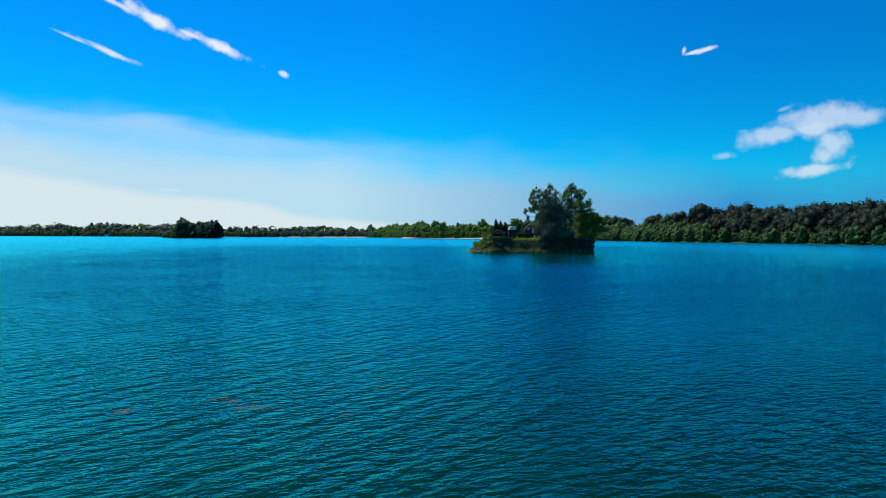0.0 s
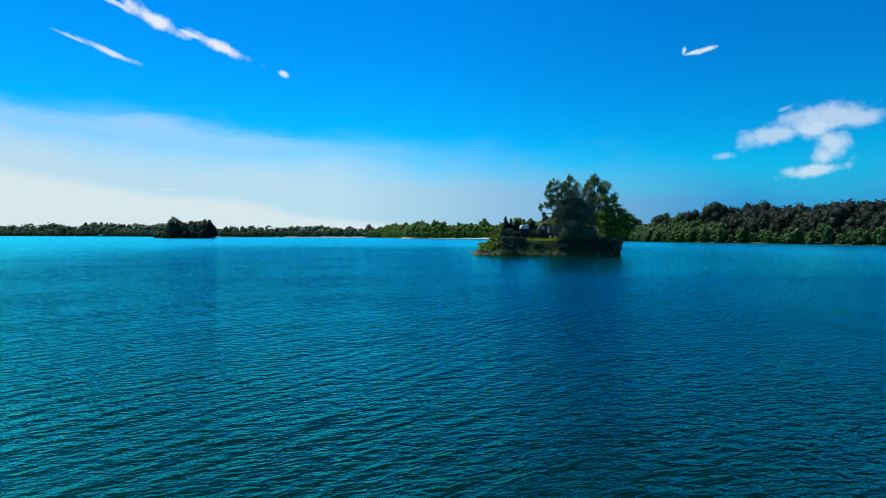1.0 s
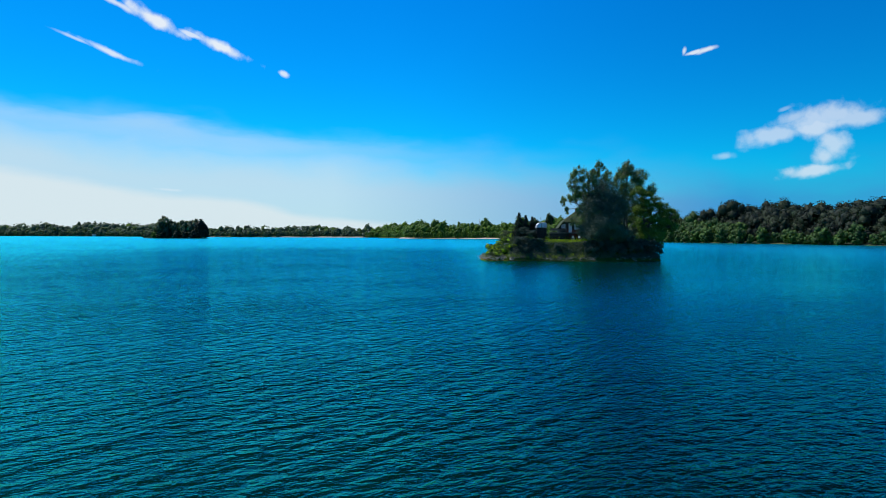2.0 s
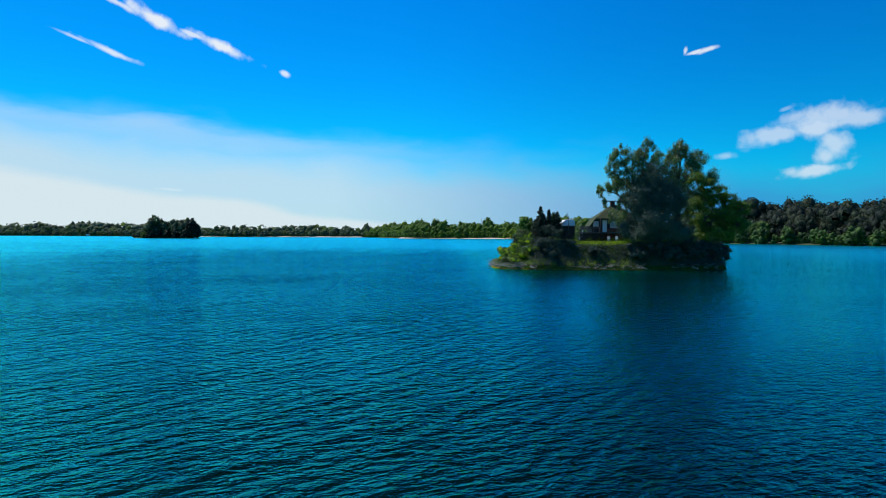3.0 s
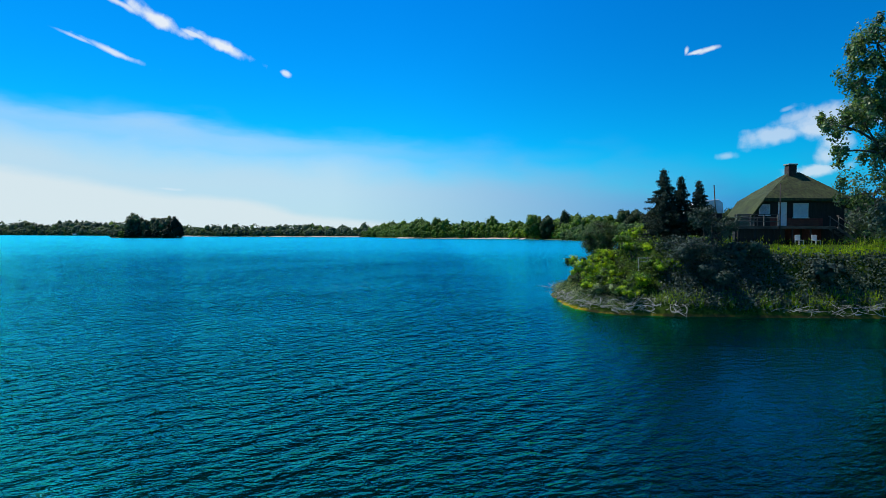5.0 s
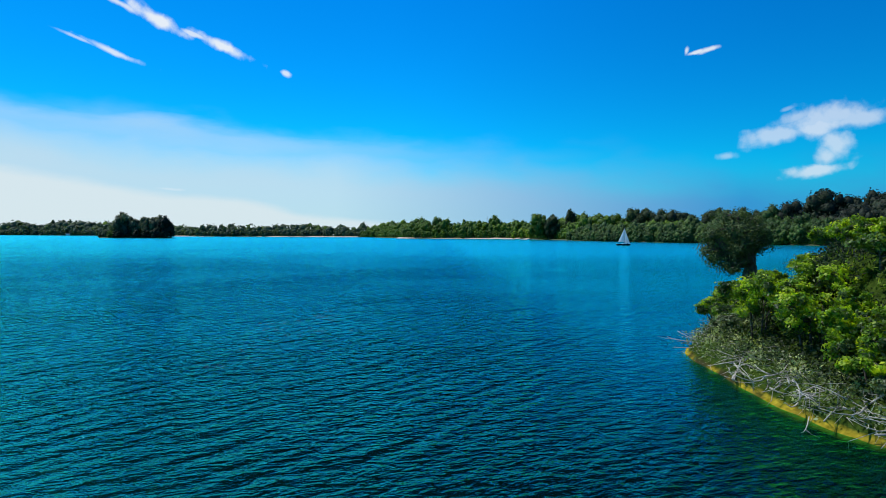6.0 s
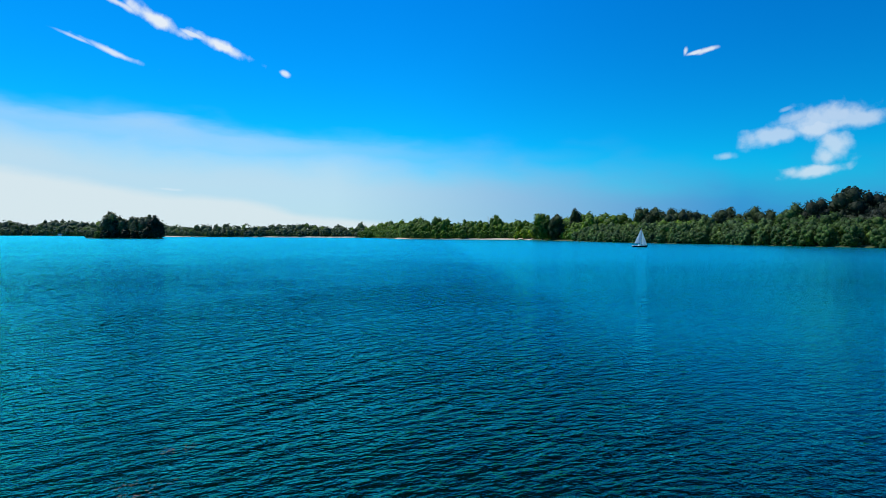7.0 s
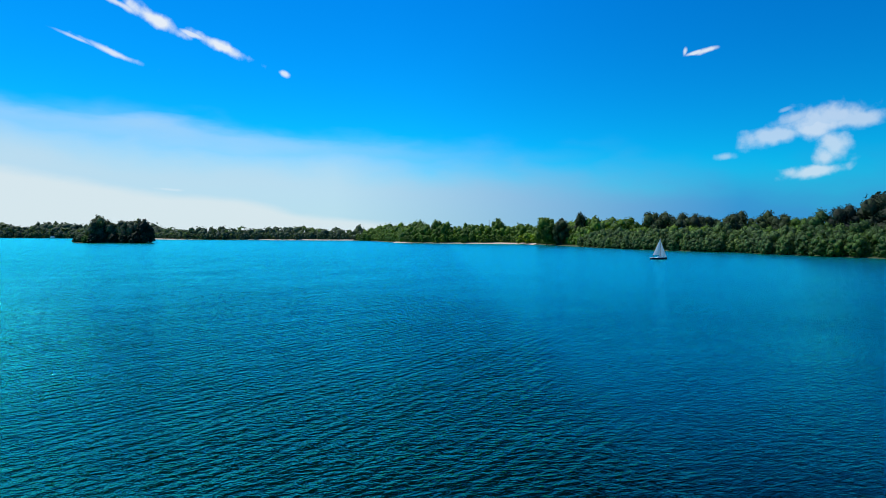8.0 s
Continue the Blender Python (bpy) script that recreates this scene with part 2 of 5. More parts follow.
    for source, a, c in ((axes.outputs[0], 1.0, 10.0), (axes.outputs[1], 70, 120)):
        side = t.nodes.new("ShaderNodeMapRange")
        for key, v in zip(("From Min", "From Max", "To Min", "To Max"), (a, c, 0.0, 1.0)):
            side.inputs[key].default_value = v
        link(t, source, side.inputs["Value"])
        sides.append(side.outputs["Result"])
    behind = t.nodes.new("ShaderNodeMath")
    behind.operation = "MULTIPLY"
    link(t, sides[0], behind.inputs[0])
    link(t, sides[1], behind.inputs[1])
    link(t, behind.outputs[0], shelter.inputs["Value"])
    least = t.nodes.new("ShaderNodeMath")
    least.operation = "MINIMUM"
    link(t, low.outputs[0], least.inputs[0])
    link(t, shelter.outputs["Result"], least.inputs[1])
    sheltered = t.nodes.new("ShaderNodeMath")
    sheltered.operation = "MULTIPLY"
    link(t, k.outputs[0], sheltered.inputs[0])
    link(t, shelter.outputs["Result"], sheltered.inputs[1])
    k2 = t.nodes.new("ShaderNodeMath")
    k2.operation = "MULTIPLY"
    link(t, k.outputs[0], k2.inputs[0])
    link(t, least.outputs[0], k2.inputs[1])
    k = k2
    b = mnode(t, "ShaderNodeBump", Strength=1.0, Distance=1.7)
    link(t, k.outputs[0], b.inputs["Height"])
    lobes = []
    for rough in (0.05, 0.24):
        g = mnode(t, "ShaderNodeBsdfGlossy", Roughness=rough)
        g.inputs["Color"].default_value = (0.04, 0.93, 0.95, 1)
        link(t, b.outputs[0], g.inputs["Normal"])
        lobes.append(g)
    gloss = t.nodes.new("ShaderNodeMixShader")
    ruffled = t.nodes.new("ShaderNodeMapRange")
    for key, v in zip(("From Min", "From Max", "To Min", "To Max"), (1.0, 0.75, 0.15, 0.85)):
        ruffled.inputs[key].default_value = v
    link(t, low.outputs[0], ruffled.inputs["Value"])
    link(t, ruffled.outputs["Result"], gloss.inputs[0])
    link(t, lobes[0].outputs[0], gloss.inputs[1])
    link(t, lobes[1].outputs[0], gloss.inputs[2])
    clear = t.nodes.new("ShaderNodeBsdfTransparent")
    clear.inputs["Color"].default_value = (0.42, 0.72, 0.60, 1)
    crest = mnode(t, "ShaderNodeBump", Strength=1.0, Distance=1.95)
    crest.inputs["Filter Width"].default_value = 1.0
    link(t, sheltered.outputs[0], crest.inputs["Height"])
    edge = mnode(t, "ShaderNodeLayerWeight", Blend=0.5)
    link(t, crest.outputs[0], edge.inputs["Normal"])
    steep = t.nodes.new("ShaderNodeMath")
    steep.operation = "POWER"
    link(t, edge.outputs["Facing"], steep.inputs[0])
    steep.inputs[1].default_value = 4.4
    glance = t.nodes.new("ShaderNodeMapRange")
    for key, v in zip(("From Min", "From Max", "To Min", "To Max"), (0.06, 0.85, 0.02, 0.98)):
        glance.inputs[key].default_value = v
    link(t, steep.outputs[0], glance.inputs["Value"])
    mix = t.nodes.new("ShaderNodeMixShader")
    link(t, glance.outputs["Result"], mix.inputs[0])
    link(t, clear.outputs[0], mix.inputs[1])
    link(t, gloss.outputs[0], mix.inputs[2])
    link(t, mix.outputs[0], out.inputs[0])
    return m


WATER = water_material()


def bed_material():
    """Silt, paler southwards, with dimmer east and the island's shade put into its colour."""
    m, t, p, out = material("silty_lake_bed")
    fine = mnode(t, "ShaderNodeTexNoise", Scale=0.25, Detail=6.0)
    link(t, mapped(t), fine.inputs["Vector"])
    silt = ramp(t, fine.outputs[0], [(0.3, (0.0025, 0.041, 0.036)), (0.7, (0.0025, 0.057, 0.051))])
    drift = mnode(t, "ShaderNodeTexNoise", Scale=0.035, Detail=4.0)
    link(t, mapped(t), drift.inputs["Vector"])
    c = t.nodes.new("ShaderNodeTexCoord")
    wander = mnode(t, "ShaderNodeVectorMath")
    wander.operation = "MULTIPLY_ADD"
    link(t, drift.outputs["Color"], wander.inputs[0])
    wander.inputs[1].default_value = (40, 60, 0)
    link(t, c.outputs["Object"], wander.inputs[2])
    axes = t.nodes.new("ShaderNodeSeparateXYZ")
    link(t, wander.outputs[0], axes.inputs[0])
    south = t.nodes.new("ShaderNodeMapRange")
    south.interpolation_type = "SMOOTHSTEP"
    for key, v in zip(("From Min", "From Max", "To Min", "To Max"), (40, 125, 1.0, 0.22)):
        south.inputs[key].default_value = v
    link(t, axes.outputs[1], south.inputs["Value"])
    silt = blend(t, silt, south.outputs["Result"], 1.0, "MULTIPLY")
    # dimming of the eastern water, put into the silt's colour
    east = t.nodes.new("ShaderNodeMapRange")
    east.interpolation_type = "SMOOTHSTEP"
    for key, v in zip(("From Min", "From Max", "To Min", "To Max"), (12, 50, 1.0, 0.2)):
        east.inputs[key].default_value = v
    link(t, axes.outputs[0], east.inputs["Value"])
    silt = blend(t, silt, east.outputs["Result"], 1.0, "MULTIPLY")
    # tree shade and reflection round the island, painted as a dark ellipse
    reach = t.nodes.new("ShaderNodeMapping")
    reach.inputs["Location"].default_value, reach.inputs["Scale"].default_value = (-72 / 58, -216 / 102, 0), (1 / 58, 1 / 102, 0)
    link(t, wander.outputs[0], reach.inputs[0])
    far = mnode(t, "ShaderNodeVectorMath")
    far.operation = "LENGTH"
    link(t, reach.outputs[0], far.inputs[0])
    isle_shade = t.nodes.new("ShaderNodeMapRange")
    isle_shade.interpolation_type = "SMOOTHSTEP"
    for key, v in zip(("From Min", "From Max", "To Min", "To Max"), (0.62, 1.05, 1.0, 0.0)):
        isle_shade.inputs[key].default_value = v
    link(t, far.outputs["Value"], isle_shade.inputs["Value"])
    link(t, blend(t, silt, (0.0022, 0.0075, 0.0085, 1), isle_shade.outputs["Result"]), p.inputs["Base Color"])
    p.inputs["Roughness"].default_value, p.inputs["Specular IOR Level"].default_value = 0.9, 0.0
    return m


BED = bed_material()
LAND = surface("bank_soil_and_grass", (0.020, 0.035, 0.010), (0.060, 0.085, 0.022), 0.8, 0.9, 0.4)
SAND = surface("pale_sand", (0.42, 0.34, 0.24), (0.62, 0.53, 0.40), 1.5, 0.9, 0.2)
BARK = surface("grey_brown_bark", (0.035, 0.028, 0.022), (0.12, 0.10, 0.08), 9.0, 0.9, 0.6, (1, 1, 0.25))
DRIFT = surface("bleached_driftwood", (0.26, 0.24, 0.21), (0.55, 0.52, 0.47), 12.0, 0.85, 0.3, (1, 1, 1))
POPLAR = leaf_material("poplar_leaves", (0.042, 0.082, 0.062), (0.085, 0.150, 0.080), (0.25, 0.33, 0.15), 0.48, 0.42, shine=0.5)
WILLOW = leaf_material("willow_leaves", (0.03, 0.07, 0.008), (0.08, 0.16, 0.016), (0.20, 0.30, 0.035), 0.32)
DARKLEAF = leaf_material("dark_ivy_leaves", (0.042, 0.072, 0.078), (0.065, 0.104, 0.098), (0.095, 0.14, 0.10), 0.3, 0.6, shine=0.4)
IVY = leaf_material("bank_ivy_leaves", (0.026, 0.048, 0.056), (0.044, 0.072, 0.076), (0.065, 0.10, 0.085), 0.2, 0.7, shine=0.35)
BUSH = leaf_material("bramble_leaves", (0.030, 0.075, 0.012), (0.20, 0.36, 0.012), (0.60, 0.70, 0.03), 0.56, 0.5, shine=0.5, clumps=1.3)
POLLARDLEAF = leaf_material("pollard_willow_leaves", (0.030, 0.062, 0.030), (0.055, 0.105, 0.040), (0.15, 0.21, 0.08), 0.3, 0.6)
# near-black leaf copy: shade under the bushes is put into its colour
SHADEBUSH = leaf_material("hollow_shade_leaves", (0.008, 0.020, 0.010), (0.018, 0.040, 0.012), (0.05, 0.09, 0.02), 0.3, 0.7)
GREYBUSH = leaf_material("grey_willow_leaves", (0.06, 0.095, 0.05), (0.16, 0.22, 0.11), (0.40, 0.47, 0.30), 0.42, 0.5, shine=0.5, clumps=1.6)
NEEDLE = leaf_material("conifer_needles", (0.010, 0.022, 0.024), (0.020, 0.038, 0.036), (0.04, 0.065, 0.045), 0.10, 0.8, shine=0.25)
GRASS = leaf_material("lawn_grass", (0.12, 0.21, 0.006), (0.22, 0.35, 0.010), (0.38, 0.47, 0.03), 0.45, 0.7)
WOODS = leaf_material("woodland_leaves", (0.055, 0.125, 0.014), (0.080, 0.175, 0.020), (0.14, 0.25, 0.03), 0.32, 0.7, 0.9)
WOODGREY = leaf_material("shore_willow_leaves", (0.040, 0.090, 0.034), (0.065, 0.135, 0.048), (0.13, 0.215, 0.085), 0.30, 0.7, 0.9)
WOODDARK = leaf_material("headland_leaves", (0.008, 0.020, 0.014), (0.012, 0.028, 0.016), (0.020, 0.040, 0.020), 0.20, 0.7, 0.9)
WOODMID = leaf_material("headland_willow_leaves", (0.030, 0.075, 0.022), (0.045, 0.105, 0.028), (0.075, 0.15, 0.04), 0.30, 0.7, 0.9)
# the blue haze of distance is put into this leaf colour
WOODFAR = leaf_material("far_shore_hazed_leaves", (0.050, 0.098, 0.082), (0.075, 0.132, 0.105), (0.11, 0.175, 0.13), 0.42, 0.7, 0.5)
WOODDEEP = leaf_material("tall_tree_leaves", (0.016, 0.040, 0.018), (0.026, 0.058, 0.022), (0.045, 0.085, 0.030), 0.25, 0.7, 0.9)
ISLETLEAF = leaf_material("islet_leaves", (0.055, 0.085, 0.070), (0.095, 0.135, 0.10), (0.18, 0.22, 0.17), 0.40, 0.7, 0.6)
THATCH = surface("mossy_thatch", (0.018, 0.026, 0.008), (0.055, 0.075, 0.018), 5.0, 0.95, 0.7, (1, 1, 0.3))
OLDBRICK = surface("dull_red_boards", (0.10, 0.022, 0.018), (0.20, 0.05, 0.04), 5.0, 0.85, 0.3)
SOOTBRICK = surface("sooty_brick", (0.035, 0.022, 0.018), (0.085, 0.05, 0.04), 5.0, 0.9, 0.3)
BRICK = surface("red_brown_brick", (0.16, 0.045, 0.025), (0.30, 0.10, 0.06), 5.0, 0.85, 0.3, per_object=0.35)
DARKWOOD = surface("tarred_boards", (0.012, 0.011, 0.011), (0.04, 0.034, 0.03), 6.0, 0.8, 0.3, (1, 1, 0.2), per_object=0.3)
GREYWOOD = surface("weathered_boards", (0.09, 0.085, 0.08), (0.22, 0.205, 0.19), 7.0, 0.85, 0.3, (0.2, 1, 1), per_object=0.3)
WHITE = surface("white_paint", (0.70, 0.71, 0.72), (0.83, 0.83, 0.82), 4.0, 0.5, 0.05, stain=0.1)
# pale tone that stands for sky reflected in the house's panes
SKYPANE = surface("sky_reflection_sheet", (0.66, 0.70, 0.75), (0.82, 0.84, 0.86), 3.0, 0.6, 0.05, stain=0.1)
CANVAS = surface("pale_tarpaulin", (0.60, 0.58, 0.62), (0.80, 0.79, 0.82), 2.5, 0.6, 0.2, stain=0.15)
IRON = surface("dark_iron", (0.02, 0.02, 0.022), (0.06, 0.06, 0.06), 10.0, 0.5, 0.1, metal=0.6)
SAIL = surface("sailcloth", (0.56, 0.68, 0.74), (0.70, 0.79, 0.83), 1.2, 0.7, 0.05, stain=0.12)
sail_tree = SAIL.node_tree
sail_shine = sail_tree.nodes.new("ShaderNodeBsdfTranslucent")
sail_shine.inputs["Color"].default_value = (0.42, 0.53, 0.58, 1)
sail_mix = sail_tree.nodes.new("ShaderNodeMixShader")
link(sail_tree, sail_tree.nodes["Principled BSDF"].outputs[0], sail_mix.inputs[1])
link(sail_tree, sail_shine.outputs[0], sail_mix.inputs[2])
link(sail_tree, sail_mix.outputs[0], sail_tree.nodes["Material Output"].inputs[0])
NAVY = surface("dark_hull_paint", (0.010, 0.014, 0.03), (0.02, 0.026, 0.05), 3.0, 0.25, 0.02)
CONCRETE = surface("grey_concrete", (0.22, 0.22, 0.21), (0.38, 0.37, 0.35), 4.0, 0.85, 0.2)


def glass_material():
    m, t, p, out = material("window_glass")
    p.inputs["Base Color"].default_value = (0.9, 0.95, 1, 1)
    p.inputs["Roughness"].default_value = 0.02
    p.inputs["Transmission Weight"].default_value = 1.0
    p.inputs["IOR"].default_value = 1.45
    return m


GLASS = glass_material()


# ------------------------------------------------------------ mesh helpers
def raw_mesh(name, verts, faces, mat, smooth=False):
    me = bpy.data.meshes.new(name)
    me.from_pydata([tuple(v) for v in verts], [], [tuple(f) for f in faces])
    me.materials.append(mat)
    if smooth:
        me.shade_smooth()
    me.update()
    return me


def quads_mesh(name, verts, mat):
    """A mesh of loose four-cornered leaves from an (n * 4, 3) array."""
    n = len(verts) // 4
    me = bpy.data.meshes.new(name)
    me.vertices.add(n * 4)
    me.vertices.foreach_set("co", np.asarray(verts, np.float32).ravel())
    me.loops.add(n * 4)
    me.loops.foreach_set("vertex_index", np.arange(n * 4, dtype=np.int32))
    me.polygons.add(n)
    me.polygons.foreach_set("loop_start", np.arange(0, n * 4, 4, dtype=np.int32))
    me.materials.append(mat)
    me.update(calc_edges=True)
    return me


def finish(name, bm, mat, bevel=0.0):
    if bevel:
        bmesh.ops.bevel(bm, geom=bm.edges[:], offset=bevel, segments=1, affect="EDGES")
    bmesh.ops.recalc_face_normals(bm, faces=bm.faces[:])
    me = bpy.data.meshes.new(name)
    bm.to_mesh(me)
    bm.free()
    me.materials.append(mat)
    return me


def part(name, data, parent, label="", at=None):
    """One mesh object under a thing or a part."""
    ob = new(name, data)
    ob.parent = parent
    if at is not None:
        ob.matrix_basis = at
    return tagged(ob, label) if label else ob


def thing(name, at, label, category, group="", kind=""):
    ob = new(name)
    ob.matrix_basis = at
    return tagged(ob, label, category, group, kind)


def box(x0, y0, z0, x1, y1, z1, bm=None):
    bm = bm or bmesh.new()
    bmesh.ops.create_cube(bm, size=1, matrix=Matrix.Translation(((x0 + x1) / 2, (y0 + y1) / 2, (z0 + z1) / 2)) @ Matrix.Diagonal((x1 - x0, y1 - y0, z1 - z0, 1)))
    return bm


def tubes_mesh(name, lines, mat, sides=6):
    """Tapered round branches: each line is a list of (point, radius)."""
    verts, faces = [], []
    for line in lines:
        start = len(verts)
        for i, (p, r) in enumerate(line):
            a, b = Vector(line[max(i - 1, 0)][0]), Vector(line[min(i + 1, len(line) - 1)][0])
            d = (b - a).normalized() if (b - a).length > 1e-6 else Vector((0, 0, 1))
            s = d.cross(Vector((0.31, 0.95, 0.05)))
            s = s.normalized() if s.length > 1e-3 else Vector((1, 0, 0))
            u = d.cross(s)
            for k in range(sides):
                w = 2 * math.pi * k / sides
                verts.append(Vector(p) + (s * math.cos(w) + u * math.sin(w)) * r)
        for i in range(len(line) - 1):
            for k in range(sides):
                k2 = (k + 1) % sides
                faces.append((start + i * sides + k, start + i * sides + k2, start + (i + 1) * sides + k2, start + (i + 1) * sides + k))
        faces.append(tuple(start + k for k in reversed(range(sides))))
        faces.append(tuple(start + (len(line) - 1) * sides + k for k in range(sides)))
    return raw_mesh(name, verts, faces, mat, True)


def welded_mesh(name, verts, mat):
    """The same from quads whose touching corners are joined, so that the billows shade softly."""
    co, index = np.unique(np.round(np.asarray(verts, np.float64), 4), axis=0, return_inverse=True)
    n = len(verts) // 4
    me = bpy.data.meshes.new(name)
    me.vertices.add(len(co))
    me.vertices.foreach_set("co", co.astype(np.float32).ravel())
    me.loops.add(n * 4)
    me.loops.foreach_set("vertex_index", index.ravel().astype(np.int32))
    me.polygons.add(n)
    me.polygons.foreach_set("loop_start", np.arange(0, n * 4, 4, dtype=np.int32))
    me.materials.append(mat)
    me.update(calc_edges=True)
    me.validate()
    me.shade_smooth()
    return me


def unit(v):
    return v / np.maximum(np.linalg.norm(v, axis=1, keepdims=True), 1e-6)


def leaves(centres, outward, size, rng, narrow=0.55, wild=0.9, droop=0.0):
    """Bent rhombic leaves round the given centres, facing roughly outward."""
    n = len(centres)
    nor = unit(outward + wild * rng.normal(size=(n, 3)))
    tip = unit(np.cross(nor, rng.normal(size=(n, 3))))
    if droop:
        tip = unit(tip + np.array([0, 0, -droop]))
    side = np.cross(nor, tip)
    s = size * rng.uniform(0.65, 1.35, (n, 1))
    v = np.stack([centres + tip * s, centres + side * s * narrow + nor * s * 0.12, centres - tip * s, centres - side * s * narrow + nor * s * 0.12], 1)
    return v.reshape(-1, 3)


def clump_points(lobes, count, rng, spread=0.16, shell=0.45):
    """Centres of leafy tufts in a crown made of ellipsoids (x, y, z, rx, ry, rz), weighted to their outer parts."""
    lobes = np.array(lobes, float)
    weight = lobes[:, 3] * lobes[:, 4] + lobes[:, 4] * lobes[:, 5] + lobes[:, 3] * lobes[:, 5]
    pick = rng.choice(len(lobes), count, p=weight / weight.sum())
    d = unit(rng.normal(size=(count, 3)))
    r = rng.uniform(shell ** 2, 1, (count, 1)) ** 0.5
    return lobes[pick, :3] + d * r * lobes[pick, 3:], lobes[pick, 3:].mean(1) * spread, pick, d


def crown_leaves(lobes, tufts, per, size, rng, spread=0.16, shell=0.45, narrow=0.55, wild=0.9, droop=0.0, rise=0.75, round_=0.7, loose=1.0):
    c, r, pick, d = clump_points(lobes, tufts, rng, spread, shell)
    r = r * rng.uniform(0.6, 1.5, tufts)
    off = rng.normal(size=(tufts, per, 3))
    pts = (c[:, None] + off * r[:, None, None] * np.array([1, 1, rise])).reshape(-1, 3)
    out = unit(off.reshape(-1, 3)) * loose + np.repeat(d, per, 0) * round_ + np.array([0, 0, 0.35])
    return leaves(pts, out, size, rng, narrow, wild, droop), c, pick


def bent(a, b, r0, r1, rng, steps=5, wander=0.06, sag=0.0):
    a, b = np.array(a, float), np.array(b, float)
    length = np.linalg.norm(b - a)
    side = rng.normal(size=3) * wander * length
    line = []
    for i in range(steps + 1):
        f = i / steps
        p = a + (b - a) * f + side * math.sin(math.pi * f) + np.array([0, 0, sag * length * math.sin(math.pi * f)])
        line.append((tuple(p), r0 + (r1 - r0) * f))
    return line


def tree(name, label, at, height, lobes, tufts, per, size, leaf, trunk_r, seed, stems=((0, 0),), category="tree", group="", narrow=0.55, spread=0.16, shell=0.45, wild=0.9, droop=0.0, twigs=0.4, fork=0.35, rise=0.75):
    """A tree or shrub: tapering stems with limbs into every lobe of the crown, and tufts of leaves."""
    rng = np.random.default_rng(seed)
    top = thing(name, at, label, category, group)
    verts, c, pick = crown_leaves(lobes, tufts, per, size, rng, spread, shell, narrow, wild, droop, rise)
    lines, hubs = [], []
    for sx, sy in stems:
        lean = rng.normal(size=2) * 0.03 * height
        tip = (sx * 1.6 + lean[0], sy * 1.6 + lean[1], height * 0.8)
        stem = bent((sx, sy, -0.25), tip, trunk_r, trunk_r * 0.2, rng, 8, 0.03)
        stem[0] = (stem[0][0], trunk_r * 1.5)
        lines.append(stem)
        hubs.append(stem)
    for i, lobe in enumerate(lobes):
        stem = hubs[int(rng.integers(len(hubs)))]
        k = min(len(stem) - 2, max(1, int(len(stem) * max(fork, (lobe[2] - lobe[5]) / height * 0.8))))
        root = stem[k][0]
        limb_r = trunk_r * 0.42
        lines.append(bent(root, lobe[:3], limb_r, limb_r * 0.4, rng, 5, 0.08))
        own = np.where(pick == i)[0]
        for j in own[: max(1, int(len(own) * twigs))]:
            lines.append(bent(lobe[:3], c[j], limb_r * 0.4, 0.012 + limb_r * 0.06, rng, 3, 0.1))
    part("trunk", tubes_mesh("trunk", lines, BARK), top)
    part("crown", quads_mesh("crown", verts, leaf), top)
    return top


# ------------------------------------------------------------ lake, bed and land
SHORE = [(345, -420), (318, 0), (272, 230), (243, 350), (215, 426), (190, 464), (179, 502), (171, 524), (172, 550), (150, 580), (129, 645), (112, 740),
         (88, 850), (20, 880), (-50, 902), (-66, 960), (-100, 1080), (-150, 1190), (-300, 1205), (-450, 1215), (-620, 1325), (-775, 1385), (-1000, 1440), (-1300, 1480), (-1900, 1300), (-2100, 600),
         (-1500, -250), (-800, -520), (0, -620)]


def rounded_line(points, steps=6, closed=True):
    """A smooth line through the points."""
    pts, out = [Vector((*p, 0)) for p in points], []
    n = len(pts)
    for i in range(n if closed else n - 1):
        a, b, c, d = (pts[(i + k) % n] if closed else pts[min(max(i + k, 0), n - 1)] for k in (-1, 0, 1, 2))
        for s in range(steps):
            t = s / steps
            out.append(0.5 * (2 * b + (c - a) * t + (2 * a - 5 * b + 4 * c - d) * t * t + (3 * b - 3 * c + d - a) * t ** 3))
    if not closed:
        out.append(pts[-1])
    return out


def offset_line(line, distance, closed=True):
    """The line moved to its right-hand side."""
    out, n = [], len(line)
    for i, p in enumerate(line):
        a = line[(i - 1) % n] if closed else line[max(i - 1, 0)]
        b = line[(i + 1) % n] if closed else line[min(i + 1, n - 1)]
        d = (b - a).normalized()
        out.append(p + Vector((d.y, -d.x, 0)) * distance)
    return out


def sheet(name, size, z, mat, label, category):
    me = raw_mesh(name, [(-size, -size, z), (size, -size, z), (size, size, z), (-size, size, z)], [(0, 1, 2, 3)], mat)
    return tagged(new(name, me), label, category, kind="structure")


water = sheet("water", 4300, 0.0, WATER, "rippled teal blue lake water under a clear sky", "water")
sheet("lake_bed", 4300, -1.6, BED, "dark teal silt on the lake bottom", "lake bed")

shore_line = rounded_line(SHORE)


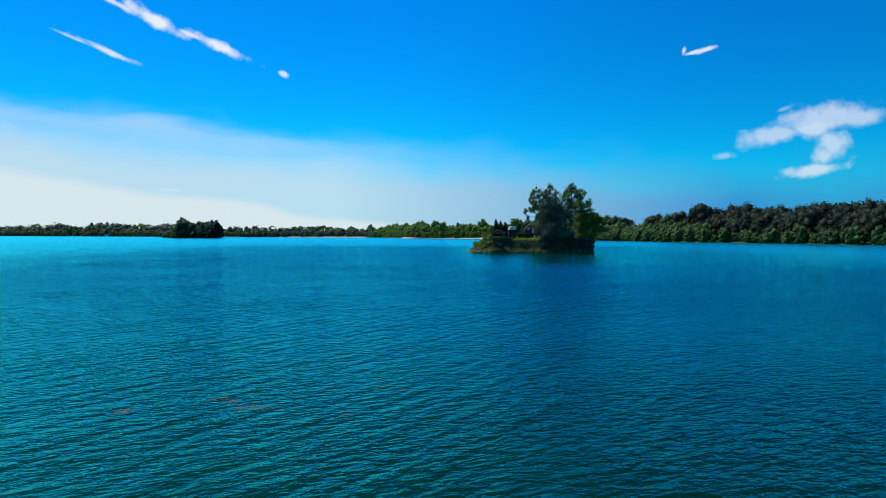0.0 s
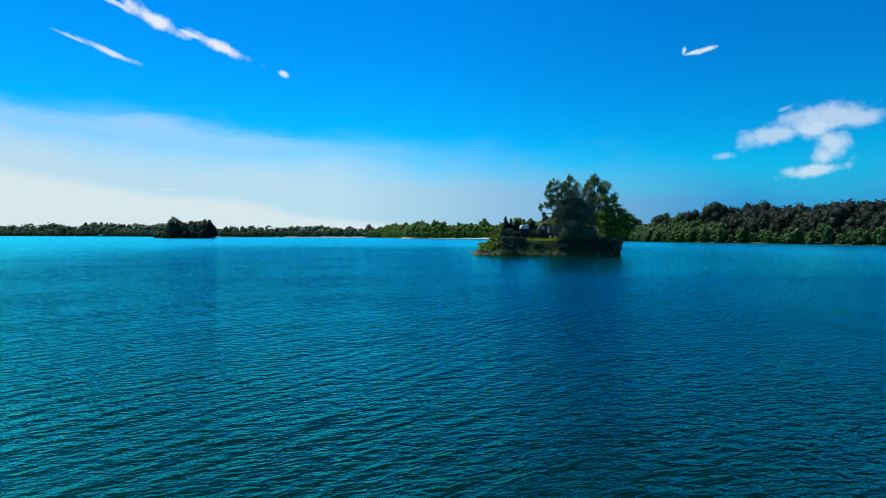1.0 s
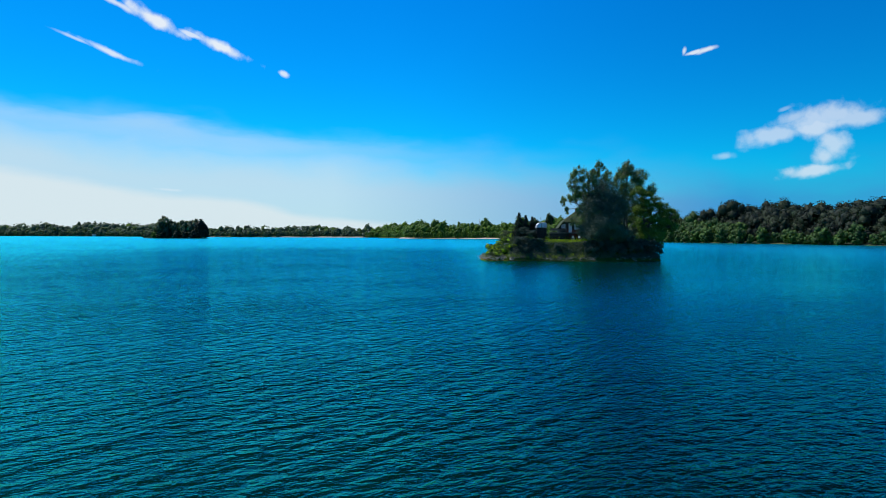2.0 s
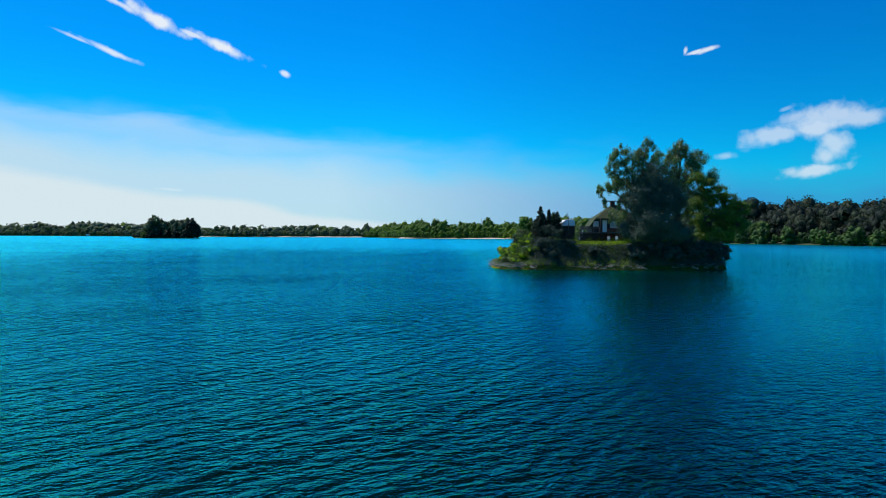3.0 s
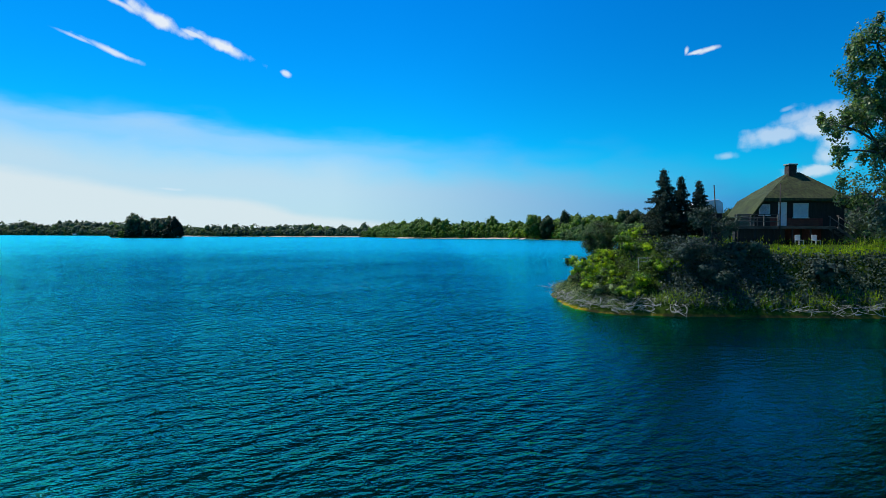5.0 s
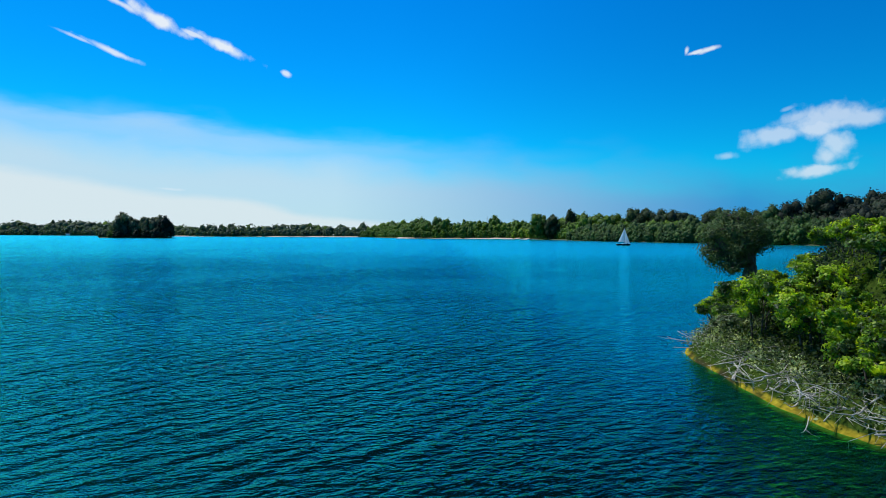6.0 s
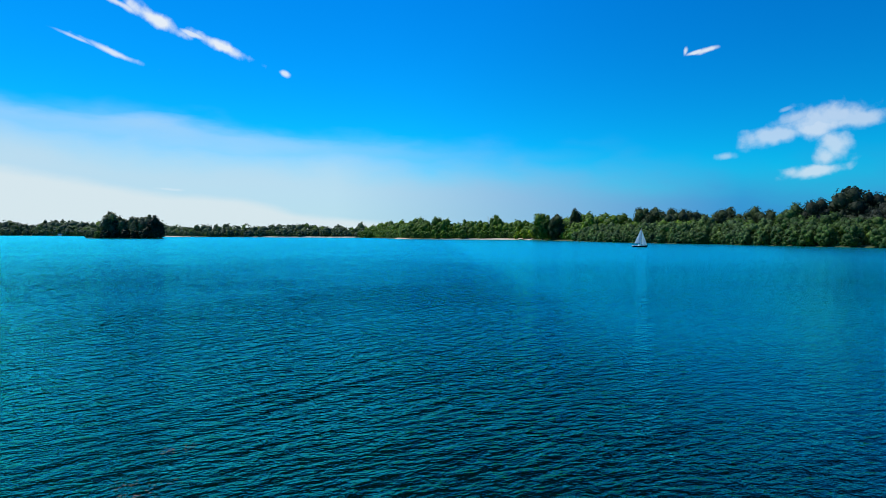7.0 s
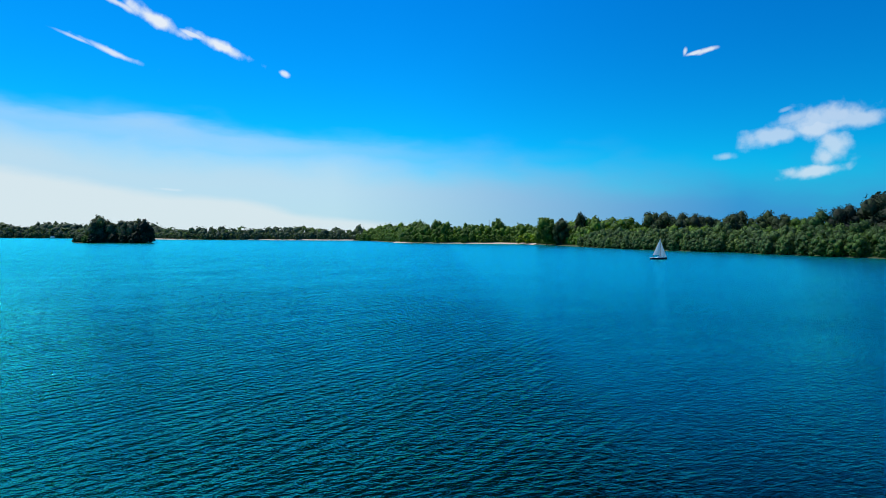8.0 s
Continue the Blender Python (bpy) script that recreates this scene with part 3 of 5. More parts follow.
def land_sheet():
    """The land all round the lake: a low bank at the water and a plain that runs to the horizon."""
    rings = [[(p.x, p.y, z) for p in offset_line(shore_line, d)] for d, z in ((-1.5, -0.6), (0.0, 0.05), (3.0, 0.8), (14.0, 1.3))]
    far = []
    for p in shore_line:
        v = Vector((p.x + 400, p.y - 400, 0))
        k = 3900 / max(abs(v.x), abs(v.y))
        far.append((v.x * k, v.y * k, 2.0))
    rings.append(far)
    n, verts, faces = len(shore_line), [], []
    for ring in rings:
        verts += ring
    for r in range(len(rings) - 1):
        for i in range(n):
            j = (i + 1) % n
            faces.append((r * n + i, (r + 1) * n + i, (r + 1) * n + j, r * n + j))
    return raw_mesh("ground", verts, faces, LAND, True)


tagged(new("ground", land_sheet()), "low grassy lake bank running back into flat land", "ground", kind="structure")


def beach_strip(line, wide, label):
    """Sand that slopes out of the water along a stretch of shore."""
    foot = offset_line(rounded_line(line, 8, False), -2.0, False)
    back = offset_line(foot, wide, False)
    verts, faces = [], []
    for i, (a, b) in enumerate(zip(foot, back)):
        w = min(1, 0.25 + 1.5 * min(i, len(foot) - 1 - i) / len(foot))
        q = a.lerp(b, w)
        m = a.lerp(q, 0.5)
        verts += [(a.x, a.y, 0.02), (m.x, m.y, 0.8 + 0.1 * math.sin(i)), (q.x, q.y, 1.5 + 0.15 * math.sin(i * 1.7))]
    for i in range(len(foot) - 1):
        for k in (0, 1):
            faces.append((i * 3 + k, i * 3 + k + 1, i * 3 + k + 4, i * 3 + k + 3))
    tagged(new("beach", raw_mesh("beach", verts, faces, SAND, True)), label, "beach", kind="structure")


beach_strip([(92, 800), (86, 850), (20, 880), (-50, 902), (-60, 930)], 13.0, "pale sandy beach at the foot of the wood")
beach_strip([(-150, 1190), (-300, 1205), (-450, 1215), (-560, 1280)], 9.0, "thin strip of pale sand along the far shore")

# ------------------------------------------------------------ the island
ISLE = [(11.4, 185.4), (9.9, 183.2), (9.5, 178), (9.7, 173.6), (11.8, 170.8), (17, 170.0), (28, 169.4), (37, 169.0), (42.5, 170.4), (46, 176), (47, 188), (41, 197), (30, 201), (20, 198.5), (15.5, 193), (12.9, 187.8)]
isle_line = rounded_line(ISLE, 6)
isle_xy = np.array([(p.x, p.y) for p in isle_line])


def isle_distance(x, y):
    """Metres from the island's waterline, positive on land."""
    a, b = isle_xy, np.roll(isle_xy, -1, 0)
    p = np.array([x, y])
    d = b - a
    t = np.clip(((p - a) * d).sum(1) / (d * d).sum(1), 0, 1)
    dist = np.linalg.norm(a + d * t[:, None] - p, axis=1).min()
    cross = ((a[:, 1] > y) != (b[:, 1] > y)) & (x < (b[:, 0] - a[:, 0]) * (y - a[:, 1]) / (b[:, 1] - a[:, 1] + 1e-12) + a[:, 0])
    return dist if cross.sum() % 2 else -dist


def isle_height(x, y):
    d = isle_distance(x, y)
    if d < 0:
        return max(-1.8, d * 0.6 if d > -0.25 else -0.15 + (d + 0.25) * 2.2)
    tip = min(1, max(0, (x - 10 - max(0, y - 183) * 1.1) / 8.0))
    wide = 11.0 + (3.6 - 11.0) * tip * tip * (3 - 2 * tip)
    f = min(1, d / wide)
    rise = 3.5 * f * f * (3 - 2 * f) * (0.35 + 0.65 * min(1, d / wide + 0.2))
    # the bank top dips before the deck
    a, b, c = min(1, max(0, (x - 17) / 3)), min(1, max(0, (31 - x) / 3)), min(1, max(0, (182 - y) / 3))
    rise *= 1 - 0.15 * a * b * c
    start = 0.12 if x < 13.5 else -0.05
    lip = min(1, max(0, (d - start) / 0.5))
    return 0.12 * min(1, d / 0.3) + 0.5 * lip * lip * (3 - 2 * lip) + rise + 0.12 * noise.noise(Vector((x * 0.7, y * 0.7, 0)))


def island_sheet():
    step, x0, y0, nx, ny = 0.30, 7.5, 167.0, 148, 120
    verts, faces = [], []
    for j in range(ny):
        for i in range(nx):
            x, y = x0 + i * step, y0 + j * step
            verts.append((x, y, isle_height(x, y)))
    for j in range(ny - 1):
        for i in range(nx - 1):
            k = j * nx + i
            if max(verts[q][2] for q in (k, k + 1, k + nx, k + nx + 1)) > -1.75:
                faces.append((k, k + 1, k + nx + 1, k + nx))
    return raw_mesh("island", verts, faces, ISLAND_SOIL, True)


def island_material():
    """Soil and grass, with yellow mud and sand near the water's level and below it."""
    m, t, p, out = material("island_soil")
    c = t.nodes.new("ShaderNodeTexCoord")
    s = t.nodes.new("ShaderNodeSeparateXYZ")
    link(t, c.outputs["Object"], s.inputs[0])
    n = mnode(t, "ShaderNodeTexNoise", Scale=1.1, Detail=6.0)
    link(t, c.outputs["Object"], n.inputs["Vector"])
    add = t.nodes.new("ShaderNodeMath")
    add.operation = "MULTIPLY_ADD"
    link(t, n.outputs[0], add.inputs[0])
    add.inputs[1].default_value = 0.25
    link(t, s.outputs[2], add.inputs[2])
    level = t.nodes.new("ShaderNodeMapRange")
    level.inputs["From Min"].default_value, level.inputs["From Max"].default_value = 0.20, 0.30
    link(t, add.outputs[0], level.inputs["Value"])
    f = mnode(t, "ShaderNodeTexNoise", Scale=5.0, Detail=5.0)
    link(t, c.outputs["Object"], f.inputs["Vector"])
    mud = ramp(t, f.outputs[0], [(0.3, (0.12, 0.10, 0.008)), (0.7, (0.34, 0.26, 0.025))])
    soil = ramp(t, f.outputs[0], [(0.3, (0.012, 0.025, 0.004)), (0.7, (0.045, 0.075, 0.012))])
    spread = mnode(t, "ShaderNodeTexNoise", Scale=0.55, Detail=3.0)
    link(t, c.outputs["Object"], spread.inputs["Vector"])
    bare = ramp(t, spread.outputs[0], [(0.42, (0, 0, 0)), (0.56, (1, 1, 1))])
    east = t.nodes.new("ShaderNodeMapRange")
    for key, v in zip(("From Min", "From Max", "To Min", "To Max"), (12.5, 16.0, 1.0, 0.25)):
        east.inputs[key].default_value = v
    link(t, s.outputs[0], east.inputs["Value"])
    much = t.nodes.new("ShaderNodeMath")
    much.operation = "MULTIPLY"
    link(t, bare, much.inputs[0])
    link(t, east.outputs["Result"], much.inputs[1])
    mud = blend(t, (0.035, 0.034, 0.014, 1), mud, much.outputs[0])
    deep = t.nodes.new("ShaderNodeMapRange")
    deep.inputs["From Min"].default_value, deep.inputs["From Max"].default_value = -0.10, 0.0
    link(t, s.outputs[2], deep.inputs["Value"])
    # submerged soil takes the painted shade tone of the lake bed
    isle_shade = blend(t, (0.0022, 0.0085, 0.0085, 1), mud, deep.outputs["Result"])
    link(t, blend(t, isle_shade, soil, level.outputs["Result"]), p.inputs["Base Color"])
    p.inputs["Specular IOR Level"].default_value = 0.0
    p.inputs["Roughness"].default_value = 0.9
    b = mnode(t, "ShaderNodeBump", Strength=0.5, Distance=0.08)
    link(t, f.outputs[0], b.inputs["Height"])
    link(t, b.outputs[0], p.inputs["Normal"])
    return m


ISLAND_SOIL = island_material()
tagged(new("island_ground", island_sheet()), "steep overgrown island bank with a yellow muddy waterline", "island", kind="structure")


def ground_at(x, y):
    return pose(x, y, isle_height(x, y))


# ------------------------------------------------------------ trees on the island
tree("poplar_tree", "tall poplar with an airy crown of glossy leaves", ground_at(30.6, 173.6), 15.8,
     [(-2.3, -1.0, 12.9, 1.5, 1.7, 1.7), (-3.2, -1.0, 10.6, 1.3, 1.5, 1.4), (-3.2, -0.8, 8.5, 1.1, 1.4, 1.1), (-5.2, -1.0, 7.8, 0.8, 1.1, 1.4), (-4.5, -1.0, 6.1, 0.9, 1.1, 0.8), (1.4, -1.6, 13.9, 1.2, 1.5, 1.5), (0.0, -1.0, 12.2, 1.7, 1.9, 1.6),
      (2.9, -0.5, 12.2, 1.7, 1.9, 1.7), (-1.0, 0.2, 9.6, 1.9, 2.2, 1.7), (1.8, -0.6, 9.4, 2.2, 2.4, 2.0), (-1.4, -0.5, 5.8, 1.4, 1.6, 1.3), (0.4, -0.8, 6.4, 2.5, 2.2, 2.0), (-1.2, 0.5, 3.6, 2.4, 1.8, 1.6)],
     225, 150, 0.105, POPLAR, 0.28, 11, ((0, 0), (0.8, 0.4)), group="island trees", spread=0.12, shell=0.5, rise=1.5)
tree("poplar_tree", "tall poplar with a rounded split top above the island", ground_at(40.2, 178.6), 17.4,
     [(-0.3, 0.6, 14.5, 1.6, 2.0, 1.8), (2.2, 0, 12.8, 1.8, 2.0, 1.8), (-2.2, 0, 12.2, 1.7, 2.0, 1.8), (0.6, 0, 10.4, 2.5, 2.6, 2.2), (4.2, 0, 10.0, 1.7, 1.9, 1.6), (-2.6, 0, 8.4, 2.2, 2.3, 2.0), (1.5, 0, 6.4, 3.0, 2.8, 2.3)],
     220, 150, 0.110, POPLAR, 0.30, 12, ((0, 0), (-0.9, 0.3)), group="island trees", spread=0.12, shell=0.5, rise=1.5)
tree("ivy_clad_tree", "broad dark ivy-clad tree reaching down to the water's edge", ground_at(33.4, 172.3), 11.5,
     [(0, 0, 9.4, 2.6, 2.2, 2.6), (-1.8, -0.4, 6.2, 2.8, 2.2, 3.0), (1.8, -0.2, 6.4, 2.8, 2.4, 3.0), (0, -1.0, 3.0, 3.4, 2.2, 2.6), (-3.4, 0.3, 2.0, 1.5, 1.4, 1.5), (-2.2, -1.6, 1.4, 2.2, 1.6, 1.6), (2.6, -1.4, 1.4, 2.4, 1.6, 1.6)],
     430, 190, 0.095, DARKLEAF, 0.40, 13, ((0, 0), (0.6, -0.2)), group="island trees", spread=0.22, wild=0.5)
tree("willow_tree", "leaning willow with a bright sunlit top, bending over the water", ground_at(42.4, 175.2), 9.5,
     [(lx + 1.8, ly, lz, *lr) for lx, ly, lz, *lr in [(-3.2, 0.4, 9.8, 1.5, 1.6, 1.3), (-1.6, 0.2, 8.8, 1.5, 1.7, 1.3), (-0.2, 0, 7.4, 1.7, 1.8, 1.5), (1.6, -0.3, 6.4, 1.7, 1.8, 1.5), (3.2, -0.6, 5.0, 1.6, 1.7, 1.5), (-2.6, -0.3, 6.4, 1.8, 1.8, 1.7),
      (-2.4, -0.6, 3.6, 1.9, 1.7, 1.8), (0.4, -1.0, 4.2, 2.0, 1.8, 1.8), (2.6, -1.2, 2.6, 1.7, 1.5, 1.5), (0.2, -1.4, 1.6, 2.0, 1.5, 1.4), (-2.2, -1.2, 1.2, 1.8, 1.4, 1.3)]],
     360, 150, 0.11, WILLOW, 0.36, 14, ((0, 0), (0.7, 0.2), (-0.6, 0.3)), group="island trees", narrow=0.36, droop=0.6, spread=0.14)
tree("pollard_willow", "stout pollarded willow with a broad dark grey-green head", ground_at(17.1, 192.4), 4.2,
     [(lx, ly, lz - ground_at(17.1, 192.4).translation.z, *lr) for lx, ly, lz, *lr in [(-0.7, 0, 5.0, 1.4, 1.4, 0.95), (-1.6, 0.1, 3.9, 0.85, 0.9, 0.75), (0.6, 0, 4.4, 0.85, 0.9, 0.75), (-0.9, 0, 5.8, 0.75, 0.8, 0.5), (0.1, 0.1, 5.5, 0.7, 0.8, 0.5), (-1.1, -0.7, 3.2, 0.8, 0.7, 0.5), (-2.0, 0, 4.8, 0.5, 0.6, 0.5), (-0.7, -0.9, 4.2, 0.9, 0.7, 0.7)]],
     260, 100, 0.07, POLLARDLEAF, 0.72, 15, ((0, 0),), group="island trees", narrow=0.3, spread=0.2, shell=0.3, fork=0.75, wild=0.75)


def conifer(label, at, height, radius, seed):
    """A dense narrow conifer: whorls of drooping boughs round a straight stem."""
    rng = np.random.default_rng(seed)
    top = thing("conifer_tree", at, label, "tree", "island conifers")
    lines, pts, outs = [[((0, 0, -0.2), 0.16), ((0, 0, height * 0.6), 0.08), ((0.03, 0, height), 0.012)]], [], []
    z = 0.4
    while z < height - 0.15:
        f = 1 - z / height
        for k in range(9):
            a = rng.uniform(0, 2 * math.pi)
            reach = radius * min(1.1, 1.9 * f) * rng.uniform(0.6, 1.2)
            end = np.array([math.cos(a) * reach, math.sin(a) * reach, z - 0.12 * reach + 0.1])
            lines.append(bent((0, 0, z), end, 0.014, 0.005, rng, 2, 0.03))
            m = max(24, int(150 * reach))
            s = rng.uniform(0.12, 1.0, (m, 1))
            p = np.array([0, 0, z]) + (end - np.array([0, 0, z])) * s + rng.normal(size=(m, 3)) * (0.15 - 0.12 * s)
            pts.append(p)
            outs.append(np.tile([math.cos(a), math.sin(a), 0.6], (m, 1)))
        z += 0.24
    part("trunk", tubes_mesh("trunk", lines, BARK, 5), top)
    part("needles", quads_mesh("needles", leaves(np.concatenate(pts), np.concatenate(outs), 0.07, rng, 0.35, 0.9), NEEDLE), top)
    return top


for cx, cy, ch, cr, seed in ((17.6, 179.6, 5.8, 1.45, 21), (19.0, 179.9, 5.4, 1.3, 22), (20.4, 179.9, 5.3, 1.1, 23)):
    conifer("dark narrow conifer standing among bushes beside the house", ground_at(cx, cy), ch, cr, seed)

# ------------------------------------------------------------ bushes
BUSHES = [
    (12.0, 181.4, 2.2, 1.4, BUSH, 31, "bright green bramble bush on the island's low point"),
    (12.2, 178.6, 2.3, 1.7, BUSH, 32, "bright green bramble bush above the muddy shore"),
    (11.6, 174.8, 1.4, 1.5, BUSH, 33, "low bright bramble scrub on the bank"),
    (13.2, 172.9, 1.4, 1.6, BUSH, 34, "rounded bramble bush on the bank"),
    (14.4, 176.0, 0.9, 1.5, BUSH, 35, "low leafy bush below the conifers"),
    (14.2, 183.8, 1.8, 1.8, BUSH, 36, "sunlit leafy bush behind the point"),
    (18.4, 173.4, 3.3, 1.8, IVY, 37, "dark rounded bush standing on the bank before the conifers"),
    (16.9, 172.4, 2.3, 1.6, IVY, 168, "dark dense bush hanging down to the water"),
    (20.6, 172.8, 1.3, 1.6, IVY, 38, "dark dense bush hanging down the bank"),
    (17.6, 171.4, 1.9, 1.5, IVY, 40, "dark ivy bush at the water"),
    (17.6, 186.8, 1.6, 1.7, BUSH, 41, "spreading bush beside the pollarded willow"),
    (20.5, 186.0, 2.0, 1.8, WILLOW, 42, "hanging willow bush behind the conifers"),
    (11.9, 183.9, 1.0, 1.0, GREYBUSH, 43, "low grey-green scrub at the tip of the island"),
    (24.5, 171.4, 1.5, 1.6, IVY, 44, "dark bush under the bank"),
    (37.8, 171.2, 2.6, 2.0, IVY, 45, "dark bush under the poplars"),
    (44.4, 177.0, 3.4, 2.4, WILLOW, 46, "willow bush at the island's end"),
    (43.6, 186.0, 4.0, 3.0, DARKLEAF, 47, "dark shrubs on the far side of the island"),
    (38.0, 192.0, 4.5, 3.4, DARKLEAF, 48, "dark shrubs behind the poplars"),
    (13.6, 180.4, 1.7, 1.7, BUSH, 49, "bright green bush on the slope"),
    (12.4, 176.4, 1.6, 1.5, BUSH, 50, "bright green bush on the slope"),
    (14.8, 178.8, 1.0, 1.4, WILLOW, 61, "yellow-green bush at the foot of the conifers"),
    (15.4, 173.2, 1.0, 1.4, BUSH, 62, "leafy bush on the steep bank"),
    (16.7, 182.4, 1.2, 1.7, BUSH, 63, "sunlit bush beside the conifers"),
    (11.4, 173.0, 1.0, 1.2, GREYBUSH, 64, "grey-leaved scrub above the driftwood"),
    (19.4, 177.6, 1.1, 1.2, WILLOW, 65, "yellow-green bush at the foot of the conifers"),
    (12.8, 171.6, 1.2, 1.2, BUSH, 66, "low bramble bush above the shore"),
    (12.7, 185.9, 1.3, 1.1, BUSH, 161, "bright leafy scrub on the back shore of the island"),
    (13.4, 187.8, 1.5, 1.1, BUSH, 162, "low bramble bush on the back shore of the island"),
    (14.6, 189.6, 1.5, 1.3, BUSH, 163, "bright leafy scrub on the back shore of the island"),
    (17.2, 194.0, 1.3, 1.0, GREYBUSH, 164, "grey-leaved scrub on the back shore of the island"),
    (19.4, 196.4, 1.2, 1.0, BUSH, 165, "leafy bush hanging over the back shore of the island"),
    (20.2, 197.0, 1.6, 1.2, GREYBUSH, 166, "grey-leaved scrub on the back shore of the island"),
    (19.2, 193.6, 1.8, 1.4, BUSH, 167, "leafy bush on the back of the island"),
    (29.6, 170.7, 2.6, 1.6, IVY, 171, "dark ivy thicket hanging down to the water"),
    (31.8, 170.5, 2.9, 1.7, IVY, 172, "dark ivy thicket hanging down to the water"),
    (34.2, 170.3, 3.0, 1.8, IVY, 173, "dark ivy thicket hanging down to the water"),
    (36.8, 170.2, 2.7, 1.7, IVY, 174, "dark ivy thicket hanging down to the water"),
    (39.4, 170.7, 2.9, 1.8, IVY, 175, "dark ivy thicket hanging down to the water"),
    (41.8, 171.4, 3.1, 1.8, IVY, 176, "dark thicket hanging down to the water under the willow"),
    (44.0, 173.0, 3.0, 1.8, IVY, 177, "dark thicket hanging down to the water under the willow"),
    (18.6, 188.2, 1.6, 1.6, BUSH, 178, "tall bright bramble bush on the back of the island"),
    (17.4, 184.8, 1.4, 1.5, BUSH, 179, "tall bright bramble bush behind the point"),
    (14.6, 186.6, 1.7, 1.5, BUSH, 67, "low leafy bush on the back of the island"),
]
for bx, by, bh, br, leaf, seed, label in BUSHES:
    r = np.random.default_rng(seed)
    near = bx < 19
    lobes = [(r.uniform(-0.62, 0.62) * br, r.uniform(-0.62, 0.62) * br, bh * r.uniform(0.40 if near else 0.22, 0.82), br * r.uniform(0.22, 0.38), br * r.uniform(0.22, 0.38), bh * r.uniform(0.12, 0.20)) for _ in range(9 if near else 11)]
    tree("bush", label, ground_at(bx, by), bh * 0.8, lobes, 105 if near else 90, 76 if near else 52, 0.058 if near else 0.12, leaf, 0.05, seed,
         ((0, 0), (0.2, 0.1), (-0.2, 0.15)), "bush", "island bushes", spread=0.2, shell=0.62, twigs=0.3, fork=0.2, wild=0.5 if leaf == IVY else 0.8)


def scatter(name, label, spots, size, mat, seed, tall=0.0, per=1, jitter=0.1):
    """Undergrowth that nobody could count: leaves or blades over the bank."""
    rng = np.random.default_rng(seed)
    pts = np.repeat(np.array(spots), per, 0) + rng.normal(size=(len(spots) * per, 3)) * jitter
    if tall:
        out = rng.normal(size=(len(pts), 3)) * np.array([1, 1, 0.15])
        nor = unit(out)
        up = unit(np.array([0, 0, 1.0]) + rng.normal(size=(len(pts), 3)) * 0.25)
        side = unit(np.cross(nor, up)) * size
        h = tall * rng.uniform(0.5, 1.3, (len(pts), 1))
        v = np.stack([pts - side, pts + side, pts + up * h + side * 0.25 + nor * h * 0.2, pts + up * h - side * 0.25 + nor * h * 0.2], 1).reshape(-1, 3)
    else:
        v = leaves(pts, np.tile([-0.1, -0.6, 0.7], (len(pts), 1)), size, rng)
    return tagged(new(name, quads_mesh(name, v, mat)), label, "undergrowth", kind="stuff")


def spots_where(n, seed, x0, x1, y0, y1, test):
    rng, out = np.random.default_rng(seed), []
    while len(out) < n:
        x, y = rng.uniform(x0, x1), rng.uniform(y0, y1)
        d = isle_distance(x, y)
        if test(x, y, d):
            out.append((x, y, isle_height(x, y)))
    return out


scatter("bank_ivy", "dark ivy and nettles hanging over the steep bank", spots_where(1500, 51, 15, 48, 169, 176, lambda x, y, d: 0.45 < d < 3.3), 0.095, IVY, 52, per=26, jitter=0.22)
scatter("bank_grass", "yellow-green grass tufts along the foot of the bank", spots_where(90, 53, 14, 29, 168, 180, lambda x, y, d: 0.2 < d < 1.1), 0.018, GRASS, 54, 0.5, 16, 0.13)
scatter("lawn_edge_grass", "bright long grass along the edge of the lawn", spots_where(700, 55, 20, 36, 171, 178, lambda x, y, d: 3.2 < d < 4.8), 0.022, GRASS, 56, 0.22, 16, 0.16)
scatter("lawn_grass", "bright green lawn before the house", spots_where(700, 57, 14, 46, 174, 198, lambda x, y, d: d > 4.5), 0.02, GRASS, 58, 0.16, 12, 0.25)
scatter("point_undergrowth", "undergrowth on the low point of the island, coloured dark for shade", spots_where(1000, 59, 9, 19, 171, 195, lambda x, y, d: 0.75 < d < 7), 0.05, SHADEBUSH, 60, per=40, jitter=0.2)
scatter("hanging_ivy", "dark ivy hanging over the bank below the conifers", spots_where(420, 153, 15.6, 21, 170, 176, lambda x, y, d: 0.4 < d < 4.5), 0.085, IVY, 154, per=34, jitter=0.3)
scatter("slope_brambles", "tangled brambles over the steep slope below the conifers", spots_where(130, 151, 12.5, 16.2, 171, 178.5, lambda x, y, d: 0.8 < d < 7), 0.07, WILLOW, 152, per=30, jitter=0.24)
# dark leaves fill the hollows in place of shade
scatter("slope_shade_leaves", "near-black leaves standing for the shade in the hollows between the bushes", spots_where(300, 155, 11, 16.2, 171, 184, lambda x, y, d: 0.8 < d < 7), 0.07, SHADEBUSH, 156, per=30, jitter=0.22)
scatter("waterside_scrub", "grey-green scrub growing over the muddy edge", spots_where(1300, 68, 9, 20, 170, 199, lambda x, y, d: 0.32 < d < 1.7), 0.052, GREYBUSH, 69, per=15, jitter=0.2)

